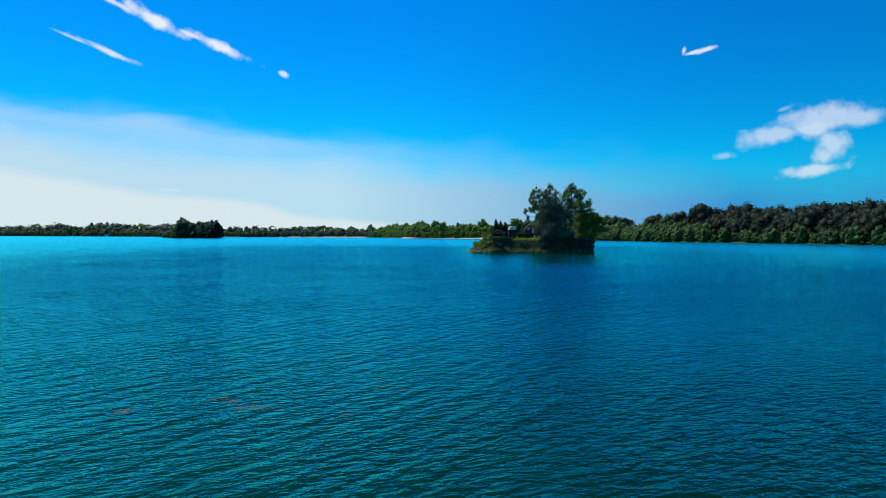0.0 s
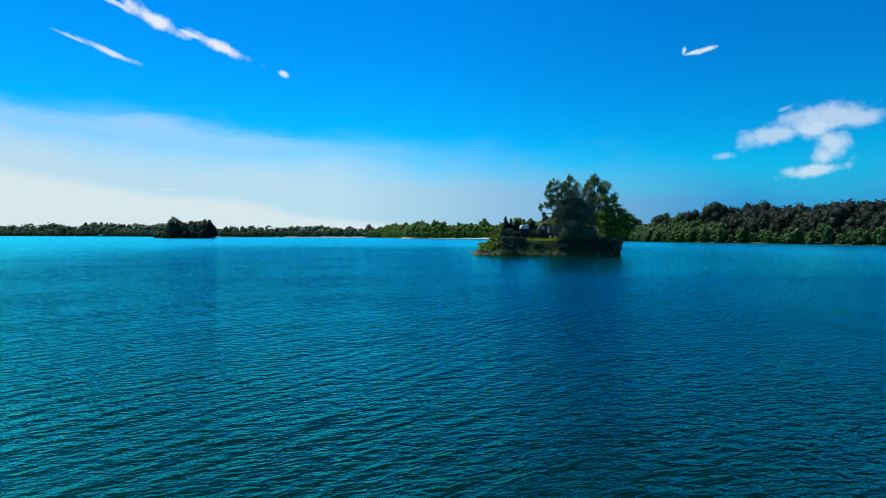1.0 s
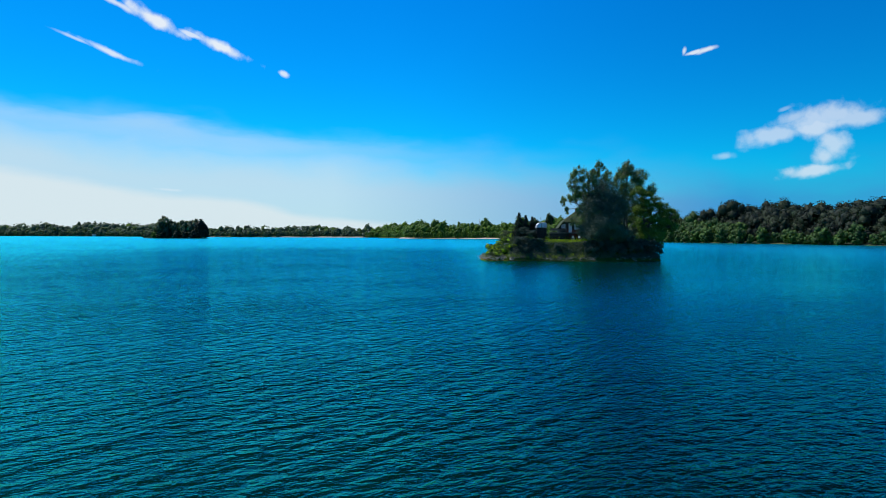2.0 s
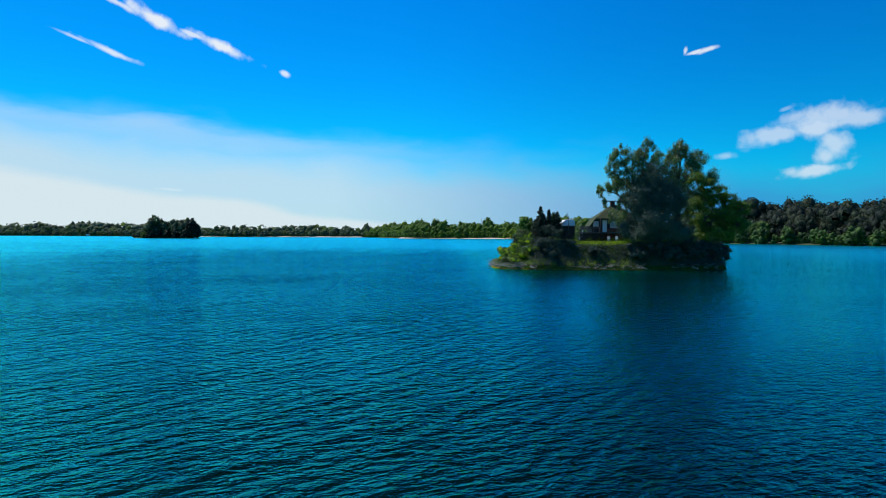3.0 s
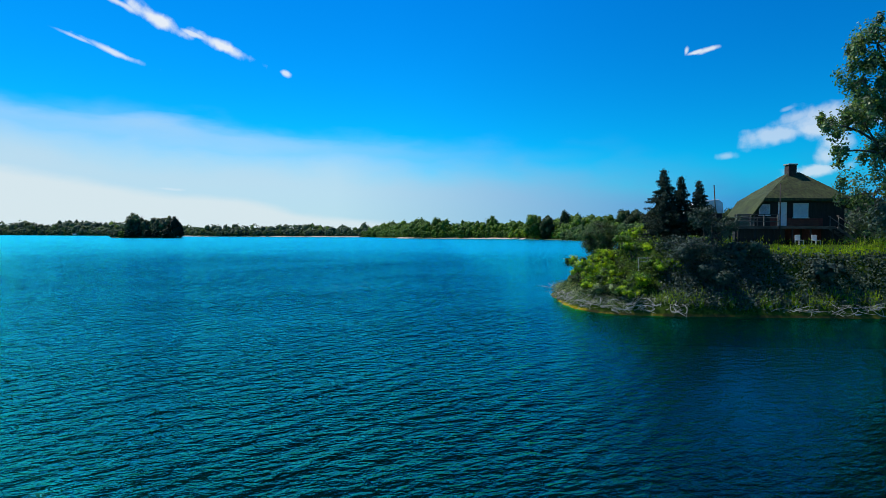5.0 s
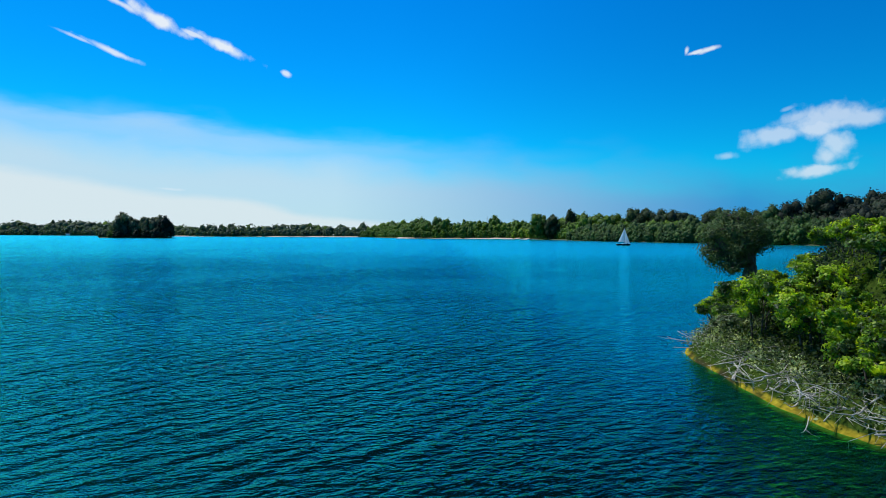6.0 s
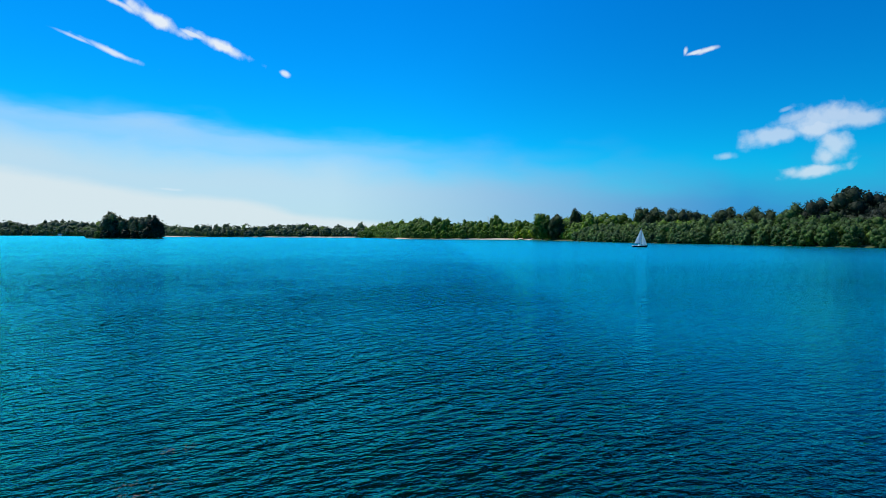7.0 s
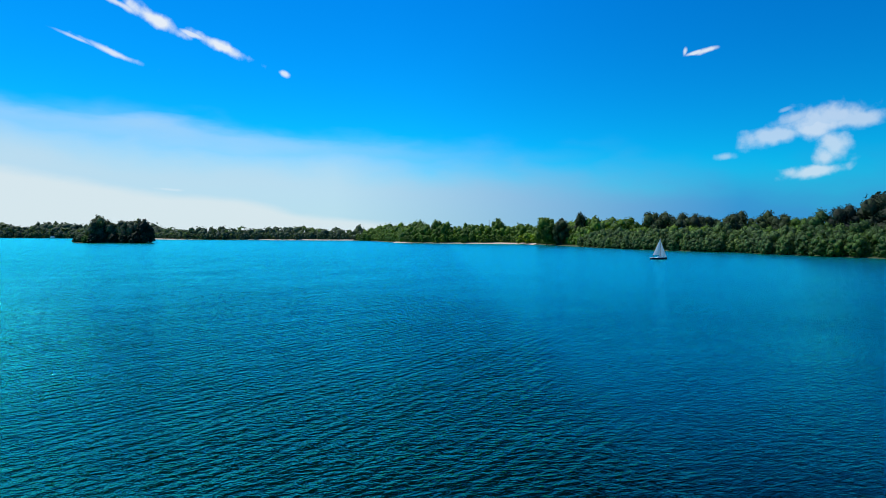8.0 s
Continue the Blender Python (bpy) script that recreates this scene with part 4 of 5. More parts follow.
# ------------------------------------------------------------ driftwood
rng = np.random.default_rng(71)
DRIFT_SPOTS = [(10.6, 182.4), (9.9, 178.6), (9.9, 176.4), (10.0, 174.9), (10.1, 173.7), (10.5, 172.6), (11.1, 171.8), (11.9, 171.1), (12.8, 170.8), (13.9, 170.6), (15.2, 170.4), (22, 169.8), (24, 169.7), (26, 169.6), (28, 169.5), (30.5, 169.3), (36, 169.3), (38.2, 169.4), (40.0, 169.9), (41.6, 170.4)]
for i, (x, y) in enumerate(DRIFT_SPOTS):
    lines = []
    for k in range(18):
        a = rng.uniform(0, 2 * math.pi)
        n = rng.uniform(0.45, 1.7)
        p = np.array([rng.normal() * 0.45, rng.normal() * 0.3, rng.uniform(0.1, 0.6)])
        e = p + np.array([math.cos(a) * n, math.sin(a) * n * 0.7, rng.uniform(-0.35, 0.35)])
        e[2] = max(0.03, e[2])
        th = rng.uniform(0.009, 0.028)
        limb = bent(p, e, th, th * 0.3, rng, 4, 0.12)
        mid = limb[2][0]
        lines.append([limb, bent(mid, np.array(mid) + rng.normal(size=3) * 0.3, th * 0.5, th * 0.15, rng, 2, 0.1)])
    if i % 4 == 1:
        lines.append([bent((-0.8, 0, 0.06), (0.8, 0.1, 0.2), 0.055, 0.02, rng, 4, 0.08)])
    pile = thing("driftwood", pose(x, y, 0.16, 0, 0, rng.uniform(0, 360)), "tangle of bleached dead branches lying at the waterline", "driftwood", "driftwood on the shore")
    for branch in lines:
        part("branch", tubes_mesh("branch", branch, DRIFT, 5), pile)


# thin grey twigs caught all along the water's edge
r = np.random.default_rng(171)
twig_lines = []
for x, y, z in spots_where(520, 172, 9, 21, 169, 199, lambda x, y, d: 0.15 < d < 0.9):
    w, n = r.uniform(0, 2 * math.pi), r.uniform(0.25, 0.9)
    p = (x, y, z + r.uniform(0.02, 0.35))
    e = (x + math.cos(w) * n, y + math.sin(w) * n, max(0.06, p[2] + r.uniform(-0.25, 0.3)))
    twig_lines.append(bent(p, e, r.uniform(0.004, 0.010), 0.003, r, 2, 0.1))
tagged(new("dead_twigs", tubes_mesh("dead_twigs", twig_lines, DRIFT, 3)), "thin bleached twigs caught among the scrub at the water", "twigs", kind="stuff")

# ------------------------------------------------------------ the house
FLOOR = 5.62
house = thing("house", pose(29.4, 184.6, 0), "small dark house with a steep mossy thatched roof and white windows", "house")


def bricks_in(x0, z0, x1, z1, y):
    """Courses of bricks laid over a wall's face."""
    me = finish("brick", box(-0.105, -0.02, -0.032, 0.105, 0.03, 0.032), BRICK, 0.006)
    row, z = 0, z0 + 0.04
    while z < z1 - 0.03:
        x = x0 + (0.11 if row % 2 else 0.22)
        while x < x1 - 0.1:
            part("brick", me, house, at=pose(x, y, z))
            x += 0.225
        z += 0.077
        row += 1


E0, E1, TOPZ = -2.35, 5.2, 7.95
bm = bmesh.new()
face = [(E0, 4.0), (E1, 4.0), (E1, TOPZ - 0.15), (-1.45, TOPZ - 0.15), (E0, 6.75)]
rows = [[bm.verts.new((x, y, z)) for x, z in face] for y in (0.04, 0.30)]
bm.faces.new(rows[0])
bm.faces.new(rows[1][::-1])
for k in range(5):
    bm.faces.new((rows[0][k], rows[1][k], rows[1][(k + 1) % 5], rows[0][(k + 1) % 5]))
part("wall", finish("wall", bm, DARKWOOD), house, "dark tarred front wall")
part("wall_panel", finish("wall_panel", box(-1.0, 0.012, 4.5, 3.4, 0.036, 6.3), OLDBRICK), house, "dull red painted lower front")
part("wall", finish("wall", box(E0 + 0.35, 0.30, 4.0, E0 + 0.6, 4.4, 6.7), DARKWOOD), house)
part("wall", finish("wall", box(E1 - 0.26, 0.30, 4.0, E1, 4.4, 7.6), DARKWOOD), house)
part("wall", finish("wall", box(E0 + 0.6, 4.14, 4.0, E1 - 0.26, 4.4, 7.2), DARKWOOD), house)


def hip_roof():
    """A steep hipped roof with thick thatch and low side eaves."""
    bm = bmesh.new()
    low = [(-2.85, -0.45, 6.45), (E1 + 1.0, -0.50, 7.35), (E1 + 1.0, 5.0, 7.35), (-2.35, 5.0, 6.45)]
    mid = [(-1.70, -0.35, 7.95), (E1 + 0.5, -0.35, 7.95), (E1 + 0.5, 4.8, 7.95), (-1.4, 4.8, 7.95)]
    rid = [(1.7, 2.2, 10.35), (2.7, 2.2, 10.35)]
    front = [(-1.80, -0.42, 7.72), (E1 + 0.5, -0.42, 7.72)]
    v = [bm.verts.new(p) for p in (low[0], front[0], front[1], low[1], low[2], low[3], mid[0], mid[1], mid[2], mid[3], rid[0], rid[1])]
    for f in ((6, 7, 11, 10), (7, 8, 11), (8, 9, 10, 11), (9, 6, 10), (0, 6, 9, 5), (1, 2, 7, 6), (0, 1, 6), (2, 3, 7), (3, 4, 8, 7), (4, 5, 9, 8)):
        bm.faces.new([v[k] for k in f])
    bmesh.ops.subdivide_edges(bm, edges=bm.edges[:], cuts=5, use_grid_fill=True)
    for w in bm.verts:
        w.co += Vector((0, 0, 0.07 * noise.noise(w.co * 1.5)))
    bmesh.ops.recalc_face_normals(bm, faces=bm.faces[:])
    bmesh.ops.solidify(bm, geom=bm.faces[:], thickness=0.22)
    return finish("roof", bm, THATCH)


part("roof", hip_roof(), house, "steep mossy thatched roof")
chimney = part("chimney", finish("chimney", box(1.55, 1.85, 9.6, 2.25, 2.55, 10.95), SOOTBRICK, 0.03), house, "square sooty brick chimney")
part("cap", finish("cap", box(1.48, 1.78, 10.95, 2.32, 2.62, 11.07), CONCRETE, 0.02), chimney)


def window_in(x0, z0, x1, z1, cross=False):
    frame_bm = bmesh.new()
    w = 0.07
    for a in ((x0, z0, x1, z0 + w), (x0, z1 - w, x1, z1), (x0, z0 + w, x0 + w, z1 - w), (x1 - w, z0 + w, x1, z1 - w)):
        box(a[0], -0.03, a[1], a[2], 0.035, a[3], frame_bm)
    if cross:
        box((x0 + x1) / 2 - 0.025, -0.02, z0 + w, (x0 + x1) / 2 + 0.025, 0.035, z1 - w, frame_bm)
    top = part("window", finish("window", frame_bm, WHITE), house, "white-framed window, its pane backed white for reflected sky")
    # added white sheet behind the glass, in place of the sky's reflection
    part("sky_sheet", finish("sky_sheet", box(x0 + w, 0.012, z0 + w, x1 - w, 0.03, z1 - w), SKYPANE), top)
    part("sill", finish("sill", box(x0 - 0.06, -0.10, z0 - 0.06, x1 + 0.06, 0.035, z0), WHITE, 0.008), top)
    glass = part("pane", finish("pane", box(x0 + w, -0.006, z0 + w, x1 - w, -0.002, z1 - w), GLASS), top)
    glass.visible_shadow = False


window_in(-1.95, 6.55, -1.05, 7.45)
window_in(0.9, 6.35, 2.15, 7.55)
door = part("door", finish("door", box(-0.36, -0.01, FLOOR, 0.36, 0.035, FLOOR + 2.02), WHITE, 0.006), house, "white panelled front door")
part("panel", finish("panel", box(-0.27, -0.022, FLOOR + 0.12, 0.27, -0.01, FLOOR + 0.85), WHITE, 0.008), door)
part("door_pane", finish("door_pane", box(-0.27, -0.02, FLOOR + 1.0, 0.27, -0.012, FLOOR + 1.9), SKYPANE), door)
part("door_handle", tubes_mesh("door_handle", [[((0.30, -0.02, FLOOR + 1.0), 0.015), ((0.30, -0.07, FLOOR + 1.0), 0.015)], [((0.31, -0.07, FLOOR + 1.0), 0.012), ((0.2, -0.07, FLOOR + 1.0), 0.012)]], IRON), door)

# ------------------------------------------------------------ the deck and its stair
deck = thing("deck", pose(29.4, 184.6, 0), "weathered timber deck on posts before the house", "deck")
board = finish("board", box(-0.07, -1.55, -0.02, 0.07, 0, 0.02), GREYWOOD, 0.005)
for i in range(54):
    part("board", board, deck, at=pose(-4.55 + 0.15 * i, 0.02, FLOOR - 0.02))
for y in (-1.45, -0.1):
    part("beam", finish("beam", box(-4.6, y - 0.05, FLOOR - 0.24, 3.5, y + 0.05, FLOOR - 0.042), GREYWOOD, 0.008), deck)
post = finish("post", box(-0.06, -0.06, 3.85, 0.06, 0.06, FLOOR - 0.24), DARKWOOD, 0.01)
for x in (-4.4, -3.0, -1.5, 0.0, 1.5, 3.3):
    for y in (-1.45, -0.1):
        part("post", post, deck, at=pose(x, y, 0))
skirt = finish("skirt_board", box(-0.07, -0.012, 3.9, 0.07, 0.012, FLOOR - 0.25), DARKWOOD, 0.004)
for i in range(27):
    part("skirt_board", skirt, deck, at=pose(-4.5 + 0.15 * i, -1.30, 0))
rail_post = finish("rail_post", box(-0.04, -0.04, FLOOR, 0.04, 0.04, FLOOR + 0.95), GREYWOOD, 0.008)
for x in (-4.5, -3.4, -2.3, -1.2):
    part("rail_post", rail_post, deck, at=pose(x, -1.45, 0))
for z in (0.35, 0.65, 0.93):
    part("rail", finish("rail", box(-4.55, -1.52, FLOOR + z - 0.03, -1.15, -1.49, FLOOR + z + 0.03), GREYWOOD, 0.006), deck)
stair = thing("stair", pose(32.9, 182.9, 0), "grey wooden stair with slanting handrails leading down to the lawn", "stair")
for y in (-0.05, 1.0):
    bm = bmesh.new()
    a = [(0, FLOOR - 0.02), (0, FLOOR - 0.28), (2.0, 3.95), (2.3, 3.95)]
    vs = [bm.verts.new((x, y + s, z)) for s in (0, 0.05) for x, z in a]
    for f in ((0, 1, 2, 3), (7, 6, 5, 4), (0, 4, 5, 1), (1, 5, 6, 2), (2, 6, 7, 3), (3, 7, 4, 0)):
        bm.faces.new([vs[k] for k in f])
    part("stringer", finish("stringer", bm, GREYWOOD), stair)
    part("handrail", tubes_mesh("handrail", [[((-0.1, y + 0.02, FLOOR + 0.85), 0.035), ((2.3, y + 0.02, 4.85), 0.035)]], GREYWOOD), stair, "pale slanting handrail")
    for x, z in ((0.05, FLOOR - 0.1), (2.2, 3.95)):
        part("newel", tubes_mesh("newel", [[((x, y + 0.02, z), 0.04), ((x, y + 0.02, z + (0.95 if x < 1 else 0.93)), 0.035)]], GREYWOOD), stair)
tread = finish("tread", box(-0.14, 0, -0.02, 0.14, 1.0, 0.02), GREYWOOD, 0.005)
for i in range(9):
    part("tread", tread, stair, at=pose(0.14 + 0.23 * i, 0, FLOOR - 0.18 * (i + 1) + 0.05))

for px, py, base, height, lean in ((22.9, 182.2, 4.0, 4.75, -4), (28.3, 183.0, 4.0, 5.0, 0)):
    pole = thing("flag_pole", pose(px, py, base, 0, lean, 0), "bare dark wooden pole standing beside the deck", "pole", "garden poles")
    part("shaft", tubes_mesh("shaft", [[((0, 0, -0.15), 0.06), ((0, 0, height), 0.04)]], DARKWOOD, 8), pole)
    part("finial", tubes_mesh("finial", [[((0, 0, height), 0.055), ((0, 0, height + 0.08), 0.05)]], IRON, 8), pole)

sofa = thing("garden_bench", pose(26.2, 184.0, FLOOR), "weathered grey garden bench on the deck", "bench")
for z in (0.42,):
    for y in (0, 0.14, 0.28, 0.42):
        part("seat_slat", finish("seat_slat", box(-0.85, y - 0.05, z, 0.85, y + 0.05, z + 0.03), GREYWOOD, 0.005), sofa)
for z in (0.55, 0.70, 0.85):
    part("back_slat", finish("back_slat", box(-0.85, 0.5, z, 0.85, 0.53, z + 0.1), GREYWOOD, 0.005), sofa)
for x in (-0.8, 0.8):
    part("leg", finish("leg", box(x - 0.03, -0.02, 0, x + 0.03, 0.04, 0.62), GREYWOOD, 0.005), sofa)
    part("leg", finish("leg", box(x - 0.03, 0.47, 0, x + 0.03, 0.53, 0.98), GREYWOOD, 0.005), sofa)
    part("armrest", finish("armrest", box(x - 0.04, -0.04, 0.62, x + 0.04, 0.5, 0.66), GREYWOOD, 0.005), sofa)

for x, y in ((29.6, 182.5), (31.0, 182.6)):
    chair = thing("garden_chair", pose(x, y, 4.05, 0, 0, 10), "white garden chair on the grass under the deck's edge", "chair", "white garden chairs")
    part("seat", finish("seat", box(-0.24, -0.22, 0.40, 0.24, 0.22, 0.44), WHITE, 0.01), chair)
    part("backrest", finish("backrest", box(-0.24, 0.20, 0.44, 0.24, 0.24, 0.85), WHITE, 0.01), chair)
    for lx in (-0.21, 0.21):
        for ly in (-0.19, 0.21):
            part("leg", finish("leg", box(lx - 0.02, ly - 0.02, -0.06, lx + 0.02, ly + 0.02, 0.40), WHITE, 0.004), chair)

base = ground_at(14.7, 174.5).translation.z
railing = thing("garden_railing", pose(14.7, 174.5, base, 0, 0, 8), "low pale timber railing at the edge of the bank", "railing")
for x in (-0.62, 0.0, 0.62):
    part("post", finish("post", box(x - 0.028, -0.028, ground_at(14.7 + x, 174.5).translation.z - base - 0.25, x + 0.028, 0.028, 3.36 - base), DRIFT, 0.008), railing)
for z in (3.06, 3.30):
    part("rail", finish("rail", box(-0.72, -0.06, z - base - 0.03, 0.74, -0.038, z - base + 0.03), DRIFT, 0.006), railing)

shed = thing("boat_shed", pose(23.1, 184.2, 0), "low dark red shed with a pale tarpaulin roof", "shed")
part("wall", finish("wall", box(-1.1, 0, 3.9, 1.1, 2.4, 6.7), DARKWOOD), shed, "dark red-brown boarded walls")
bm = bmesh.new()
prof = [(-1.15, 6.66), (-0.95, 7.35), (-0.4, 7.72), (0.75, 7.80), (1.1, 7.5), (1.15, 6.66)]
vs = [[bm.verts.new((x, y, z)) for x, z in prof] for y in (-0.12, 2.5)]
for k in range(len(prof) - 1):
    bm.faces.new((vs[0][k], vs[0][k + 1], vs[1][k + 1], vs[1][k]))
bm.faces.new(vs[0][::-1])
bm.faces.new(vs[1])
bm.faces.new((vs[0][0], vs[1][0], vs[1][-1], vs[0][-1]))
part("cover", finish("cover", bm, CANVAS, 0.03), shed, "pale tarpaulin cover")


# ------------------------------------------------------------ sailing boat
boat = thing("sailing_boat", pose(86.5, 444.0, 0, 0, 0, 8), "small sailing boat with a dark hull and two pale sails", "sailing boat")
bm = bmesh.new()
rings = []
for i in range(13):
    f = i / 12
    x = -3.4 + 6.8 * f
    half = 1.15 * (math.sin(math.pi * (0.22 + 0.78 * f)) ** 0.7 if f < 1 else 0.0) + 0.02
    sheer = 0.62 + 0.30 * (f - 0.35) ** 2 * 2
    rings.append([bm.verts.new((x + 0.25 * f * s, half * w, z)) for w, z, s in ((-1, sheer, 1), (-0.8, 0.15, 0.6), (-0.35, -0.35, 0), (0.35, -0.35, 0), (0.8, 0.15, 0.6), (1, sheer, 1))])
for a, b in zip(rings, rings[1:]):
    for k in range(5):
        bm.faces.new((a[k], a[k + 1], b[k + 1], b[k]))
bm.faces.new(rings[0])
part("hull", finish("hull", bm, NAVY), boat, "dark navy hull")
bm = bmesh.new()
dk = []
for i in range(13):
    f = i / 12
    x = -3.38 + 6.95 * f
    half = 1.12 * (math.sin(math.pi * (0.22 + 0.78 * f)) ** 0.7 if f < 1 else 0.0) + 0.03
    sheer = 0.62 + 0.30 * (f - 0.35) ** 2 * 2 + 0.02
    dk.append([bm.verts.new((x, half * w, sheer + dz)) for w, dz in ((-1, 0), (-1, 0.08), (1, 0.08), (1, 0))])
for a, b in zip(dk, dk[1:]):
    for k in range(3):
        bm.faces.new((a[k], a[k + 1], b[k + 1], b[k]))
bm.faces.new(dk[0])
part("gunwale_deck", finish("gunwale_deck", bm, WHITE), boat, "white deck and gunwale")
part("cabin", finish("cabin", box(-0.6, -0.6, 0.7, 1.7, 0.6, 1.15), WHITE, 0.12), boat, "low white cabin")
part("mast", tubes_mesh("mast", [[((0.7, 0, 0.7), 0.07), ((0.7, 0, 8.6), 0.04)]], IRON, 8), boat)
part("boom", tubes_mesh("boom", [[((0.7, 0, 1.65), 0.05), ((-2.6, 0.25, 1.6), 0.04)]], IRON, 8), boat)


def sail_mesh(name, tack, head, clew, belly):
    verts, faces, n = [], [], 9
    a, h, c = Vector(tack), Vector(head), Vector(clew)
    for i in range(n + 1):
        for j in range(n + 1):
            f, g = i / n, j / n
            lo = a.lerp(c, g)
            p = lo.lerp(h, f)
            p.y += belly * math.sin(math.pi * g) * math.sin(math.pi * min(1, f + 0.15)) * (1 - f)
            verts.append(p)
    for i in range(n):
        for j in range(n):
            k = i * (n + 1) + j
            faces.append((k, k + 1, k + n + 2, k + n + 1))
    return raw_mesh(name, verts, faces, SAIL, True)


part("mainsail", sail_mesh("mainsail", (0.6, 0, 1.75), (0.66, 0, 8.5), (-2.5, 0.25, 1.7), 0.5), boat, "pale triangular mainsail")
part("jib", sail_mesh("jib", (3.4, 0, 0.95), (0.8, 0, 7.6), (0.5, 0.5, 1.4), 0.4), boat, "pale triangular foresail")

# ------------------------------------------------------------ woods round the lake
def billow(lobe, rng, segs, rings):
    """The body of a leafy billow, as a lumpy skin."""
    cx, cy, cz, rx, ry, rz = lobe
    lat = np.linspace(-0.47 * math.pi, 0.485 * math.pi, rings + 1)[:, None]
    lon = np.linspace(0, 2 * math.pi, segs, endpoint=False)[None, :]
    r = 0.74 + rng.uniform(-0.13, 0.13, (rings + 1, segs))
    p = np.stack([cx + rx * r * np.cos(lat) * np.cos(lon), cy + ry * r * np.cos(lat) * np.sin(lon), cz + rz * r * (np.sin(lat) + 0 * lon)], -1)
    q = np.roll(p, -1, 1)
    return np.stack([p[:-1], q[:-1], q[1:], p[1:]], 2).reshape(-1, 3)


def outside(quads, lobes, scale):
    """Only the facets whose middle lies inside none of the lobes, drawn in by that scale."""
    mid = quads.reshape(-1, 4, 3).mean(1)
    keep = np.ones(len(mid), bool)
    for l in lobes:
        keep &= (((mid - np.array(l[:3])) / (np.array(l[3:]) * scale)) ** 2).sum(1) > 1
    return quads.reshape(-1, 4, 3)[keep].reshape(-1, 3)


def leafy_crown(lobes, count, size, rng, segs=9, rings=5):
    """A dense far crown: shaded billows under a coat of small leaf sprays."""
    per = 5
    v, _, _ = crown_leaves(lobes, count * 6 // per, per, size, rng, 0.065, 0.84, 0.8, 0.7, round_=1.0, loose=0.5)
    v = outside(v, lobes, 0.80)[: count * 4]
    inner = np.concatenate([billow(l, rng, segs, rings) for l in lobes])
    return np.concatenate([v, outside(inner, lobes, 0.60)])


def dome(seed, wide, count, top=1.0):
    """The billows of a broadleaf crown that reaches nearly to the ground, on a tree one metre high."""
    rng, out = np.random.default_rng(seed), [(0, 0, 0.36, wide * 0.86, wide * 0.86, 0.34), (0, 0, 0.60, wide * 0.74, wide * 0.74, 0.31)]
    for k in range(count):
        a, f = k * 2.4 + rng.uniform(-0.4, 0.4), (k + 0.5) / count
        z = 0.14 + 0.70 * f * top
        r = wide * math.sqrt(max(0.08, 1 - (max(0, f - 0.3) / 0.72) ** 2)) * rng.uniform(0.6, 0.8)
        s = rng.uniform(0.09, 0.21)
        out.append((math.cos(a) * r, math.sin(a) * r, z + rng.uniform(-0.03, 0.05), s * 1.05, s * 1.05, s * rng.uniform(0.9, 1.35)))
    return out


DOMES = [dome(s, w, c) for s, w, c in ((1, 0.36, 14), (2, 0.46, 18), (3, 0.40, 16), (4, 0.33, 14), (5, 0.50, 19))]
FINE = [leafy_crown(l, 1500, 0.0185, np.random.default_rng(10 + i), 8, 5) for i, l in enumerate(DOMES)]
DENSE = [leafy_crown(l, 2500, 0.0165, np.random.default_rng(40 + i), 8, 5) for i, l in enumerate(DOMES)]
MEDIUM = [leafy_crown(l, 400, 0.0265, np.random.default_rng(20 + i), 7, 4) for i, l in enumerate(DOMES)]
COARSE = [leafy_crown(l[:12], 120, 0.038, np.random.default_rng(30 + i), 6, 4) for i, l in enumerate(DOMES)]


def wood(name, label, line, rows, mat, stock, seed, spacing=0.55):
    """A belt of trees along a shore: rows of (metres inland, lowest, highest)."""
    rng, out = np.random.default_rng(seed), []
    pts = rounded_line(line, 10, False)
    for inland, low, high in rows:
        off = offset_line(pts, inland, False)
        gap = 0.0
        for a, b in zip(off, off[1:]):
            run, length = gap, (b - a).length
            while run < length:
                p = a.lerp(b, run / length)
                h = rng.uniform(low, high)
                if rng.uniform() < 0.12:
                    h *= 1.12
                w = rng.uniform(0.85, 1.25)
                q = stock[int(rng.integers(len(stock)))]
                if 12 < inland <= 25:
                    q = q[np.repeat(q.reshape(-1, 4, 3)[:, :, 2].mean(1) > 0.18, 4)]
                if inland > 25:
                    q = q[np.repeat(q.reshape(-1, 4, 3)[:, :, 2].mean(1) > 0.30, 4)]
                ang = rng.uniform(0, 2 * math.pi)
                co, si = math.cos(ang), math.sin(ang)
                v = np.empty_like(q)
                v[:, 0] = (q[:, 0] * co - q[:, 1] * si) * h * w + p.x + rng.normal() * 1.5
                v[:, 1] = (q[:, 0] * si + q[:, 1] * co) * h * w + p.y + rng.normal() * 1.5
                v[:, 2] = (q[:, 2] * 1.09 - 0.09) * h + 0.3
                out.append(v)
                run += h * spacing * rng.uniform(0.7, 1.3)
            gap = run - length
    return tagged(new(name, welded_mesh(name, np.concatenate(out), mat)), label, "woodland", kind="stuff")


